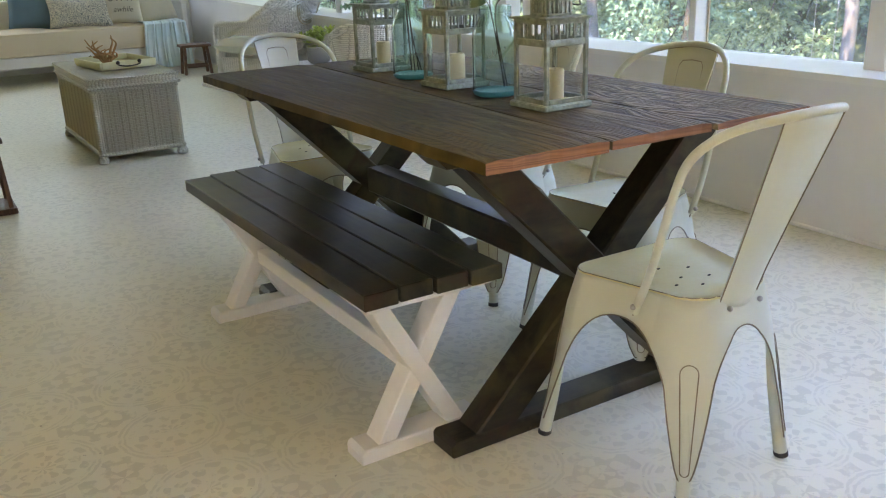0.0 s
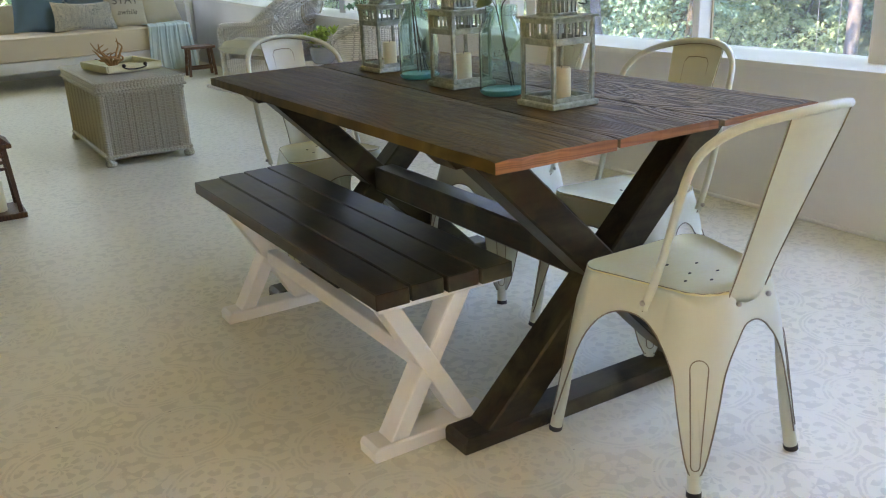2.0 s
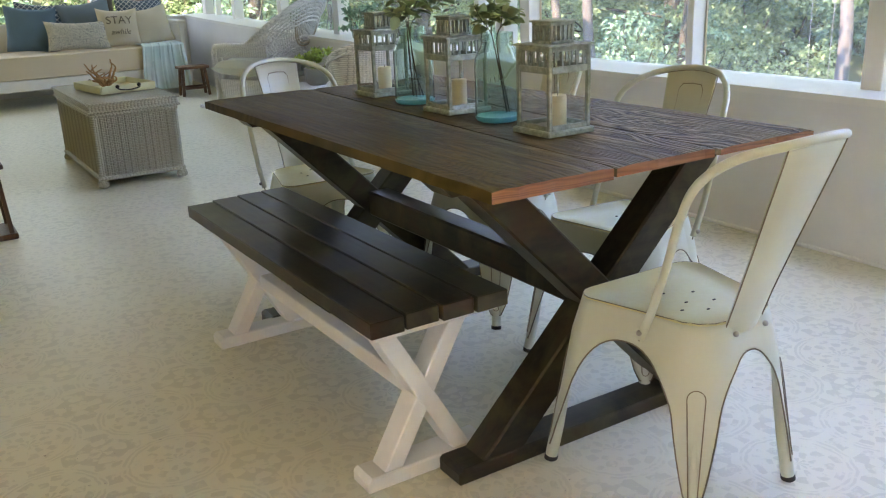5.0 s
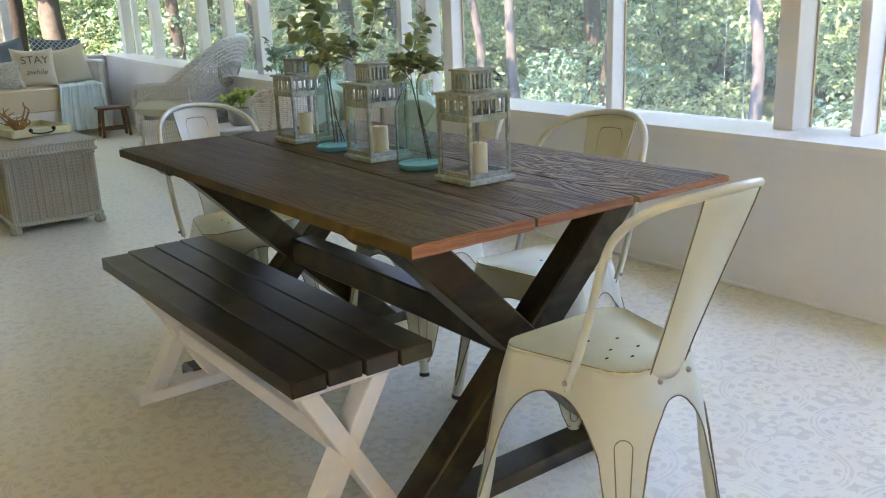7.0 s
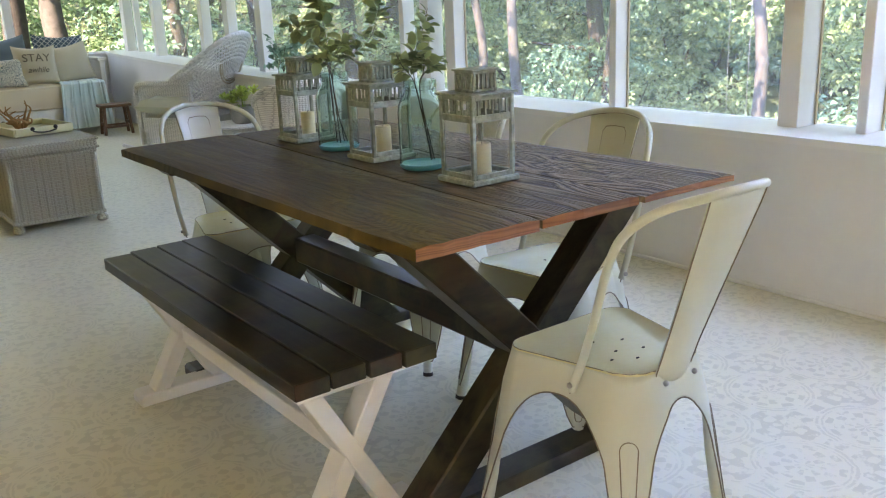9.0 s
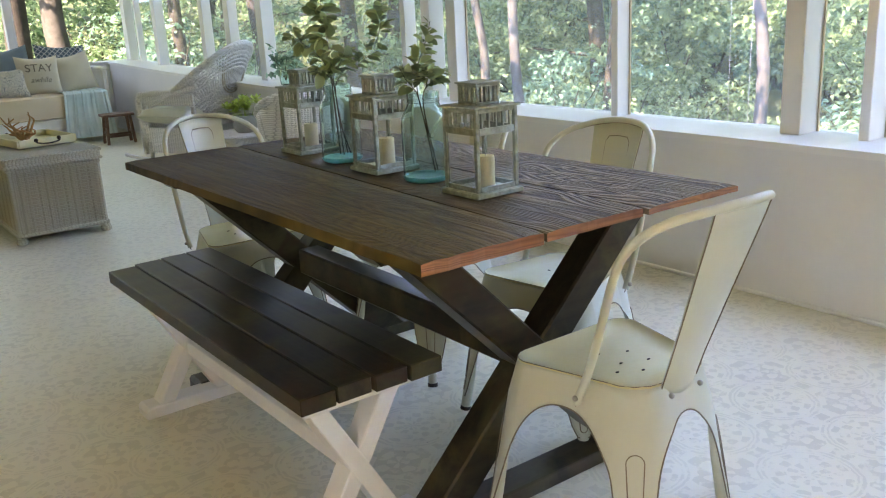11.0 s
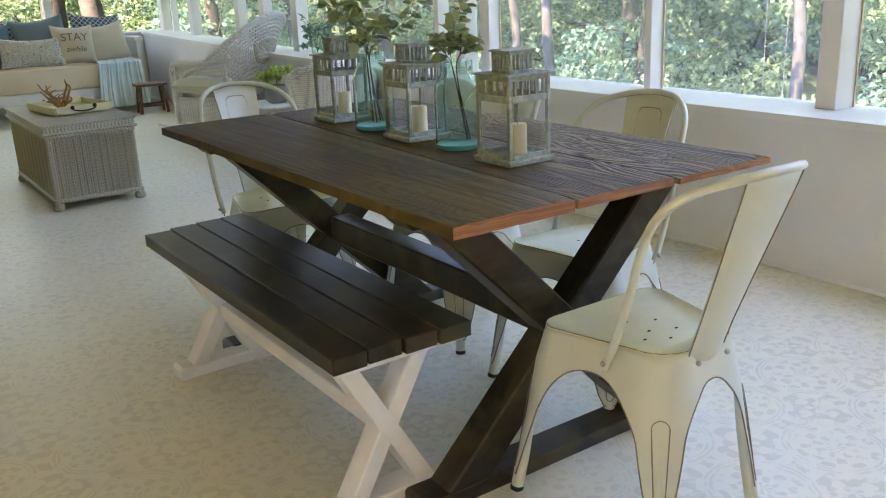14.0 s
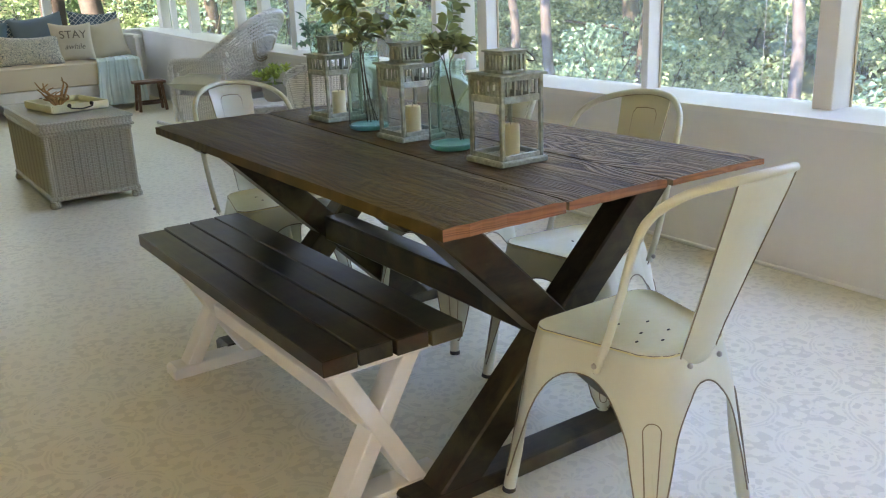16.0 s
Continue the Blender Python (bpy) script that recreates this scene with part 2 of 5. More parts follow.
def make_floor():
    k = Nodes("stencilled_floor_vinyl")
    c = k.n("TexCoord")
    wob = k.n("TexNoise", Scale=34.0, Detail=2.0)
    k.l(c.outputs["Object"], wob.inputs["Vector"])
    mv = k.n("VectorMath")
    mv.operation = "MULTIPLY_ADD"
    mv.inputs[1].default_value = (0.016, 0.016, 0.0)
    k.l(wob.outputs["Color"], mv.inputs[0])
    k.l(c.outputs["Object"], mv.inputs[2])
    s = k.n("SeparateXYZ")
    k.l(mv.outputs[0], s.inputs[0])

    def cell(size, shift):
        px = k.math("SUBTRACT", k.math("FRACT", k.math("ADD", k.math("DIVIDE", s.outputs[0], size), shift)), 0.5)
        py = k.math("SUBTRACT", k.math("FRACT", k.math("ADD", k.math("DIVIDE", s.outputs[1], size), shift)), 0.5)
        r = k.math("SQRT", k.math("ADD", k.math("MULTIPLY", px, px), k.math("MULTIPLY", py, py)))
        return r, k.math("ARCTAN2", py, px)

    def band(v, lo, hi):
        return k.math("MULTIPLY", k.math("GREATER_THAN", v, lo), k.math("LESS_THAN", v, hi))

    r1, a1 = cell(0.305, 0.0)
    r2, a2 = cell(0.305, 0.5)
    # leaf blots inside each medallion
    pet = k.math("MULTIPLY", k.math("COSINE", k.math("MULTIPLY", a1, 8.0)), k.math("SINE", k.math("MULTIPLY", r1, 34.0)))
    blot1 = k.math("MULTIPLY", k.math("GREATER_THAN", pet, 0.08), k.math("LESS_THAN", r1, 0.34))
    # double ring
    ring = k.math("ADD", band(r1, 0.365, 0.385), band(r1, 0.405, 0.43))
    # four-leaf motif between the medallions
    pet2 = k.math("MULTIPLY", k.math("COSINE", k.math("MULTIPLY", a2, 4.0)), k.math("SINE", k.math("MULTIPLY", r2, 30.0)))
    blot2 = k.math("MULTIPLY", k.math("GREATER_THAN", pet2, -0.1), k.math("GREATER_THAN", r1, 0.45))
    n = k.noise(c.outputs["Object"], 22, 4, 0.65)
    crumb = k.ramp(n, [(0.42, (0, 0, 0)), (0.50, (1, 1, 1))])
    mark = k.math("MULTIPLY", k.math("MINIMUM", k.math("ADD", k.math("ADD", blot1, blot2), k.math("MULTIPLY", ring, 0.8)), 1.0), crumb)
    big = k.noise(c.outputs["Object"], 1.1, 4, 0.6)
    fade = k.ramp(big, [(0.30, (0.35, 0.35, 0.35)), (0.62, (1, 1, 1))])
    col = k.mix(k.math("MULTIPLY", mark, fade), (0.71, 0.69, 0.54), (0.575, 0.56, 0.43))
    warm = k.noise(c.outputs["Object"], 2.3, 3, 0.6)
    col = k.mix(k.ramp(warm, [(0.52, (0, 0, 0)), (0.8, (0.35, 0.35, 0.35))]), col, (0.60, 0.555, 0.42))
    speck = k.noise(c.outputs["Object"], 60, 2, 0.5)
    col = k.mix(k.ramp(speck, [(0.735, (0, 0, 0)), (0.775, (0.8, 0.8, 0.8))]), col, (0.30, 0.26, 0.2))
    k.bump(k.math("ADD", k.math("MULTIPLY", mark, 0.5), k.noise(c.outputs["Object"], 120, 2)), 0.10, 0.003)
    return k.set(col, k.math("MULTIPLY_ADD", n, 0.25, 0.28))


def make_glass(name, color, rough=0.02, ior=1.45):
    k = Nodes(name)
    k.b.inputs["Transmission Weight"].default_value = 1.0
    k.b.inputs["IOR"].default_value = ior
    v = k.coord()
    k.bump(k.noise(v, 25, 2), 0.06, 0.003)
    return k.set(color, rough)


def make_leaf(name, light, dark, through=0.35, patch=0.0):
    k = Nodes(name)
    g = k.n("NewGeometry")
    col = k.ramp(g.outputs["Random Per Island"], [(0.0, dark), (0.6, light), (1.0, tuple(min(1, 1.35 * x) for x in light))])
    if patch:
        # darker clumps painted in, like shaded gaps in the foliage
        n = k.noise(k.coord((1, 1, 1.6)), patch, 3, 0.6)
        col = k.mix(k.ramp(n, [(0.36, (0.85, 0.85, 0.85)), (0.56, (0, 0, 0))]), col, tuple(0.45 * x for x in dark))
    k.set(col, 0.5)
    tr = k.n("BsdfTranslucent")
    k.l(col, tr.inputs[0])
    ms = k.n("MixShader")
    ms.inputs[0].default_value = through
    k.l(k.b.outputs[0], ms.inputs[1])
    k.l(tr.outputs[0], ms.inputs[2])
    k.l(ms.outputs[0], k.t.nodes["Material Output"].inputs[0])
    return k.m


def make_screen():
    """Insect screen: mostly open mesh, threads whitened to catch daylight as a haze."""
    k = Nodes("insect_screen_mesh")
    k.set((0.72, 0.77, 0.79), 0.6)
    tl = k.n("BsdfTranslucent")
    tl.inputs[0].default_value = (0.72, 0.77, 0.79, 1)
    tr = k.n("BsdfTransparent")
    m1 = k.n("MixShader")
    m1.inputs[0].default_value = 0.6
    k.l(k.b.outputs[0], m1.inputs[1])
    k.l(tl.outputs[0], m1.inputs[2])
    ms = k.n("MixShader")
    ms.inputs[0].default_value = 0.74
    k.l(m1.outputs[0], ms.inputs[1])
    k.l(tr.outputs[0], ms.inputs[2])
    k.l(ms.outputs[0], k.t.nodes["Material Output"].inputs[0])
    return k.m


def make_trellis(name, base, line, step):
    """Interlaced diagonal lattice print."""
    k = Nodes(name)
    c = k.n("TexCoord")
    s = k.n("SeparateXYZ")
    k.l(c.outputs["Object"], s.inputs[0])
    f = math.pi / step
    u = k.math("ABSOLUTE", k.math("SINE", k.math("MULTIPLY", k.math("ADD", s.outputs[0], s.outputs[2]), f)))
    w = k.math("ABSOLUTE", k.math("SINE", k.math("MULTIPLY", k.math("SUBTRACT", s.outputs[0], s.outputs[2]), f)))
    m = k.math("MINIMUM", u, w)
    n = k.noise(c.outputs["Object"], 300, 2)
    col = k.mix(k.math("LESS_THAN", m, 0.28), base, line)
    col = k.mix(k.math("MULTIPLY", n, 0.3), col, base)
    k.bump(n, 0.2, 0.003)
    return k.set(col, 0.9)


def make_paisley():
    k = Nodes("scroll_print_fabric")
    v = k.coord()
    n1 = k.noise(v, 9.0, 1, 0.4, 2.5)
    f = k.math("PINGPONG", k.math("MULTIPLY", n1, 14.0), 0.5)
    n = k.noise(v, 300, 2)
    col = k.mix(k.math("LESS_THAN", f, 0.17), (0.60, 0.57, 0.46), (0.14, 0.17, 0.18))
    k.bump(n, 0.2, 0.003)
    return k.set(col, 0.9)


M = {}
M["floor"] = make_floor()
M["wall"] = paint("white_wall_paint", (0.78, 0.78, 0.78), (0.66, 0.67, 0.68), 0.6, 3, 40, 0.05)
# Tan of the unseen walls, picked to bounce warm light indoors
M["tan"] = paint("tan_bounce_wall", (0.60, 0.46, 0.19), (0.50, 0.37, 0.14), 0.6, 3, 40, 0.1)
M["bead"] = paint("pale_stained_bead", (0.56, 0.46, 0.32), (0.46, 0.37, 0.25), 0.6, 20, 80, 0.1)
# Pine tan of the unseen ceiling, made up to warm its bounced light
M["ceiling"] = paint("warm_bounce_ceiling", (0.66, 0.52, 0.28), (0.56, 0.43, 0.22), 0.7, 2, 40, 0.05)
M["trim"] = paint("white_gloss_trim", (0.82, 0.82, 0.81), (0.70, 0.70, 0.69), 0.4, 5, 70, 0.06)
M["cream"] = paint("cream_enamel_on_steel", (0.55, 0.58, 0.48), (0.49, 0.51, 0.39), 0.36, 5, 90, 0.03, 0.0, 0.5)
M["cream_seat"] = paint("yellow_cream_enamel", (0.62, 0.59, 0.33), (0.52, 0.47, 0.23), 0.34, 7, 90, 0.03, 0.0, 0.6)
M["worn"] = paint("worn_dark_steel", (0.15, 0.125, 0.085), (0.32, 0.28, 0.20), 0.5, 30, 90, 0.1, 0.4)
M["rubber"] = paint("black_rubber", (0.012, 0.012, 0.012), (0.03, 0.03, 0.03), 0.6)
M["steel"] = paint("galvanised_bolt", (0.45, 0.44, 0.42), (0.3, 0.29, 0.27), 0.35, 40, 90, 0.05, 0.9)
M["top"] = make_top()
M["endgrain"] = wood("reddish_sawn_end", (0.40, 0.165, 0.055), (0.17, 0.065, 0.024), 0, 0.6, 1.6, 0.3)
M["espresso"] = stained("dark_stained_timber_frame", 0)
M["espresso_y"] = stained("dark_stained_timber_boards", 1)
M["chalk"] = paint("white_painted_timber", (0.80, 0.79, 0.75), (0.66, 0.64, 0.58), 0.5, 9, 50, 0.12)
M["lantern"] = paint("weathered_grey_lantern_wood", (0.36, 0.405, 0.335), (0.14, 0.165, 0.12), 0.65, 70, 220, 0.3, 0.0, 0.9)
M["wax"] = paint("ivory_wax", (0.88, 0.86, 0.62), (0.82, 0.79, 0.54), 0.5, 10, 60, 0.03)
M["pane"] = make_glass("clear_pane", (0.97, 0.98, 0.97), 0.0, 1.3)
M["jar"] = make_glass("aqua_glass", (0.76, 0.90, 0.85), 0.06, 1.22)
M["jar_base"] = make_glass("thick_aqua_glass", (0.08, 0.34, 0.31), 0.35, 1.18)
M["jar_base"].node_tree.nodes["Principled BSDF"].inputs["Transmission Weight"].default_value = 0.45
M["emboss"] = make_glass("frosted_aqua_relief", (0.83, 0.95, 0.91), 0.22, 1.42)
M["stem"] = paint("brown_stem", (0.06, 0.04, 0.02), (0.03, 0.03, 0.015), 0.7)
M["sprig"] = make_leaf("sprig_leaf", (0.36, 0.42, 0.20), (0.11, 0.155, 0.07), 0.5)
M["wicker_grey"] = wicker("greyed_wicker", (0.50, 0.485, 0.375), (0.25, 0.24, 0.18), 0.010)
M["wicker_white"] = wicker("white_wicker", (0.90, 0.90, 0.90), (0.46, 0.46, 0.49), 0.011)
M["oak"] = wood("brown_stool_wood", (0.20, 0.10, 0.05), (0.09, 0.045, 0.022), 0, 0.5)
M["mattress"] = cloth("cream_canvas", (0.74, 0.64, 0.47), (0.64, 0.54, 0.38), 0.9, 400, 3)
M["linen"] = cloth("oatmeal_linen", (0.60, 0.55, 0.42), (0.50, 0.45, 0.33), 0.9)
M["slate"] = cloth("slate_blue_fabric", (0.17, 0.23, 0.26), (0.11, 0.155, 0.18), 0.9)
M["blue"] = cloth("washed_blue_fabric", (0.13, 0.22, 0.28), (0.08, 0.14, 0.19), 0.9)
M["throw"] = cloth("aqua_gauze", (0.22, 0.50, 0.56), (0.86, 0.88, 0.86), 0.9, 250, 6)
M["pale_cushion"] = cloth("pale_sage_cushion", (0.70, 0.71, 0.62), (0.58, 0.60, 0.51), 0.9)
M["trellis"] = make_trellis("navy_trellis_print", (0.05, 0.085, 0.12), (0.50, 0.52, 0.50), 0.055)
M["paisley"] = make_paisley()
M["ink"] = paint("dark_print", (0.13, 0.115, 0.09), (0.22, 0.19, 0.14), 0.9)
M["tray"] = paint("yellow_cream_tray", (0.72, 0.70, 0.44), (0.60, 0.57, 0.34), 0.5)
M["iron"] = paint("black_iron", (0.015, 0.015, 0.015), (0.05, 0.04, 0.03), 0.45, 20, 90, 0.1, 0.6)
M["coral"] = paint("tan_driftwood", (0.42, 0.23, 0.08), (0.26, 0.13, 0.045), 0.7, 30, 120, 0.3)
M["rattan"] = paint("pale_rattan", (0.52, 0.47, 0.38), (0.34, 0.29, 0.22), 0.6, 30, 120, 0.2)
M["pot"] = paint("grey_pot", (0.36, 0.36, 0.34), (0.24, 0.24, 0.22), 0.6)
M["succulent"] = make_leaf("lime_succulent", (0.42, 0.52, 0.13), (0.18, 0.28, 0.06), 0.2)
M["teal_leaf"] = make_leaf("blue_green_leaf", (0.26, 0.40, 0.30), (0.08, 0.16, 0.11), 0.35)
M["dark_wood"] = wood("dark_brown_lantern_wood", (0.17, 0.082, 0.045), (0.06, 0.032, 0.02), 2, 0.5)
M["bark"] = paint("tree_bark", (0.065, 0.05, 0.042), (0.025, 0.02, 0.017), 0.9, 7, 40, 0.8, 0.0, 1.0)
M["bark_pale"] = paint("pale_tree_bark", (0.105, 0.09, 0.082), (0.045, 0.038, 0.034), 0.85, 6, 40, 0.6, 0.0, 1.0)
M["leaf"] = make_leaf("maple_leaf", (0.31, 0.41, 0.235), (0.095, 0.155, 0.085), 0.5)
# Leaf with the blue tint of shade painted into its colour
M["leaf_blue"] = make_leaf("shade_tinted_shrub_leaf", (0.21, 0.345, 0.255), (0.085, 0.16, 0.12), 0.45)
M["soil"] = paint("forest_litter", (0.075, 0.095, 0.04), (0.018, 0.026, 0.012), 0.95, 3.5, 14, 1.0, 0.0, 1.0)
M["screen"] = make_screen()
M["hole"] = paint("hole_shade", (0.02, 0.017, 0.012), (0.04, 0.03, 0.02), 0.8)


# ---- mesh helpers ----
def part(name, bm, material, parent=None, label="", smooth=False):
    """Links a bmesh as one mesh object, under a thing or a part."""
    me = bpy.data.meshes.new(name)
    bm.normal_update()
    bm.to_mesh(me)
    bm.free()
    me.materials.append(material)
    if smooth:
        for p in me.polygons:
            p.use_smooth = True
        me.set_sharp_from_angle(angle=radians(38))
    ob = new(name, me)
    if parent is not None:
        ob.parent = parent
    if label:
        ob["label"] = label
    return ob


def pydata(name, verts, faces, material, parent=None, label="", smooth=False):
    me = bpy.data.meshes.new(name)
    me.from_pydata(verts, [], faces)
    me.update()
    me.materials.append(material)
    if smooth:
        for p in me.polygons:
            p.use_smooth = True
    ob = new(name, me)
    if parent is not None:
        ob.parent = parent
    if label:
        ob["label"] = label
    return ob


def thing(name, label, category, group="", m=None):
    ob = new(name)
    ob.empty_display_size = 0.1
    if m is not None:
        ob.matrix_basis = m
    return tagged(ob, label, category, group)


def block(x0, x1, y0, y1, z0, z1, bevel=0.003, seg=1, bm=None, m=None):
    bm = bm or bmesh.new()
    made = bmesh.ops.create_cube(bm, size=1.0)["verts"]
    t = Matrix.Translation(((x0 + x1) / 2, (y0 + y1) / 2, (z0 + z1) / 2)) @ Matrix.Diagonal((x1 - x0, y1 - y0, z1 - z0, 1))
    bmesh.ops.transform(bm, matrix=(m @ t) if m else t, verts=made)
    if bevel:
        es = {e for v in made for e in v.link_edges}
        bmesh.ops.bevel(bm, geom=list(es), offset=bevel, segments=seg, affect="EDGES", profile=0.5)
    return bm


def beam(p, q, w, d, bevel=0.004, side=(0, 1, 0)):
    """A timber from p to q; d is its size along side, w across."""
    p, q = Vector(p), Vector(q)
    zax = (q - p).normalized()
    yax = Vector(side)
    yax = (yax - zax * yax.dot(zax)).normalized()
    xax = yax.cross(zax)
    rot = Matrix((xax, yax, zax)).transposed().to_4x4()
    return block(-w / 2, w / 2, -d / 2, d / 2, 0, (q - p).length, bevel, 1, None, Matrix.Translation(p) @ rot)


def clipped(bm, co, no):
    geom = bm.verts[:] + bm.edges[:] + bm.faces[:]
    r = bmesh.ops.bisect_plane(bm, geom=geom, plane_co=co, plane_no=no, clear_outer=True)
    es = [e for e in r["geom_cut"] if isinstance(e, bmesh.types.BMEdge)]
    if es:
        bmesh.ops.holes_fill(bm, edges=es)
    return bm


def smooth_line(pts, n=6):
    """Catmull-Rom through the points."""
    p = [Vector(a) for a in pts]
    p = [p[0] * 2 - p[1]] + p + [p[-1] * 2 - p[-2]]
    out = []
    for i in range(1, len(p) - 2):
        a, b, c, d = p[i - 1:i + 3]
        for j in range(n):
            t = j / n
            out.append(0.5 * (2 * b + (c - a) * t + (2 * a - 5 * b + 4 * c - d) * t * t + (3 * b - a - 3 * c + d) * t ** 3))
    out.append(p[-2])
    return out


def tube(pts, r, sides=8, bm=None, closed=False, flat=1.0):
    """A round bar along points; r is one radius or one a point."""
    bm = bm or bmesh.new()
    pts = [Vector(a) for a in pts]
    n = len(pts)
    rs = r if isinstance(r, (list, tuple)) else [r] * n
    rings = []
    up = None
    for i, p in enumerate(pts):
        if closed:
            d = pts[(i + 1) % n] - pts[i - 1]
        else:
            d = pts[min(i + 1, n - 1)] - pts[max(i - 1, 0)]
        d.normalize()
        if up is None:
            up = Vector((0, 0, 1)) if abs(d.z) < 0.9 else Vector((0, 1, 0))
        side = d.cross(up)
        if side.length < 1e-4:
            side = d.orthogonal()
        side.normalize()
        up = side.cross(d).normalized()
        rings.append([bm.verts.new(p + rs[i] * (math.cos(a) * side + flat * math.sin(a) * up))
                      for a in (2 * math.pi * j / sides for j in range(sides))])
    for i in range(n if closed else n - 1):
        a, b = rings[i], rings[(i + 1) % n]
        for j in range(sides):
            bm.faces.new((a[j], a[(j + 1) % sides], b[(j + 1) % sides], b[j]))
    if not closed:
        bm.faces.new(rings[0][::-1])
        bm.faces.new(rings[-1])
    return bm


def lathe(profile, sides=32, bm=None, close=False):
    """Turns a profile of (radius, height) about z."""
    bm = bm or bmesh.new()
    rings = [[bm.verts.new((r * math.cos(2 * math.pi * j / sides), r * math.sin(2 * math.pi * j / sides), z)) for j in range(sides)] for r, z in profile]
    pairs = list(zip(rings, rings[1:]))
    if close:
        pairs.append((rings[-1], rings[0]))
    for a, b in pairs:
        for j in range(sides):
            bm.faces.new((a[j], a[(j + 1) % sides], b[(j + 1) % sides], b[j]))
    if not close:
        bm.faces.new(rings[0][::-1])
        bm.faces.new(rings[-1])
    return bm


def cushion(w, h, d, puff=0.5, sag=0.0, nx=18, ny=18, seed=1):
    """A stuffed pillow: w along x, h along z, d thick along y, with pinched corners; its base edge at z 0."""
    bm = bmesh.new()
    grid = {}
    for s in (1, -1):
        for i in range(nx + 1):
            for j in range(ny + 1):
                u, v = 2 * i / nx - 1, 2 * j / ny - 1
                if s < 0 and (abs(u) == 1 or abs(v) == 1):
                    grid[s, i, j] = grid[1, i, j]
                    continue
                e = max(0.0, (1 - u * u) * (1 - v * v)) ** puff
                nz = noise.noise(Vector((u * 1.7 + seed, v * 1.7, seed * 3.1 + s))) * 0.12 * e
                pin = 1 - 0.07 * (1 - u * u) * 1.0
                pin2 = 1 - 0.07 * (1 - v * v) * 1.0
                x = u * w / 2 * pin2
                z = h / 2 + v * h / 2 * pin - sag * (1 - u * u) * (1 if v > 0 else 0) * v
                grid[s, i, j] = bm.verts.new((x, s * d / 2 * (e + nz), z))
    for s in (1, -1):
        for i in range(nx):
            for j in range(ny):
                q = [grid[s, i, j], grid[s, i + 1, j], grid[s, i + 1, j + 1], grid[s, i, j + 1]]
                bm.faces.new(q if s < 0 else q[::-1])
    return bm


def leaf_mass(centres, count, size, spread, rng, droop=0.3):
    """Folded rhombic leaves on flat, tilted sprays about centres: verts and faces."""
    sprays = []
    for c, rad in centres:
        for _ in range(5):
            o = Vector((rng.gauss(0, 1), rng.gauss(0, 1), rng.gauss(0, 0.55))) * rad * 0.42 * spread
            n = Vector((rng.gauss(0, 0.5), rng.gauss(0, 0.5), 1)).normalized()
            sprays.append((Vector(c) + o, rad * rng.uniform(0.25, 0.55) * spread, n, rng.uniform(0, 6.28)))
    verts, faces = [], []
    for _ in range(count):
        c, rad, n, turn = sprays[rng.randrange(len(sprays))]
        u = n.orthogonal().normalized()
        w_ = n.cross(u)
        ang = turn + rng.gauss(0, 1.1)
        q = rad * math.sqrt(rng.random())
        out = u * math.cos(ang) + w_ * math.sin(ang)
        p = c + out * q + n * rng.gauss(0, 0.10) * rad - Vector((0, 0, droop * q * q / max(rad, 0.01) * 0.6))
        a = (out + Vector((rng.gauss(0, 0.5), rng.gauss(0, 0.5), rng.gauss(-droop, 0.3)))).normalized()
        m = (n + Vector((rng.gauss(0, 0.7), rng.gauss(0, 0.7), 0))).normalized()
        s = a.cross(m).normalized()
        m = s.cross(a)
        L = size * rng.uniform(0.6, 1.35)
        w = L * rng.uniform(0.3, 0.45)
        i = len(verts)
        verts += [p, p + a * L * 0.45 + s * w + m * w * 0.35, p + a * L - m * L * 0.15, p + a * L * 0.45 - s * w + m * w * 0.35]
        faces += [(i, i + 1, i + 2), (i, i + 2, i + 3)]
    return verts, faces


# ---- the porch ----
SILL = 0.633


def structure(name, bm, material, label, smooth=False):
    return tagged(part(name, bm, material, None, "", smooth), label, "", "", "structure")


structure("floor", block(-3.6, 2.5, -4.2, 9.5, -0.12, 0.0, 0), M["floor"], "pale grey stencilled medallion-pattern vinyl porch floor")
structure("ceiling", block(-3.6, 2.75, -4.3, 9.75, 2.45, 2.6, 0), M["ceiling"], "unseen porch ceiling, pine tan to bounce warm light")
# Unseen roof blocks the sun; its short west eave lets some in
structure("roof_slab", block(-4.0, 2.8, -4.8, 9.9, 2.61, 2.75, 0), M["soil"], "unseen flat dark roof that keeps sun off the porch")
def sill_z(y):
    """The sill climbs a little towards the far corner."""
    return SILL + 0.125 * max(0.0, (y - 3.0) / 6.25) ** 1.7


def east_run(x0, x1, low, high, y0, y1, n=40):
    bm = bmesh.new()
    rows = []
    for k in range(n + 1):
        y = y0 + (y1 - y0) * k / n
        zl = 0.0 if low is None else sill_z(y) + low
        zh = sill_z(y) + high
        rows.append([bm.verts.new(p) for p in ((x0, y, zl), (x1, y, zl), (x1, y, zh), (x0, y, zh))])
    for p, q in zip(rows, rows[1:]):
        for j in range(4):
            bm.faces.new((p[j], p[(j + 1) % 4], q[(j + 1) % 4], q[j]))
    bm.faces.new(rows[0])
    bm.faces.new(rows[-1][::-1])
    bmesh.ops.recalc_face_normals(bm, faces=bm.faces[:])
    return bm


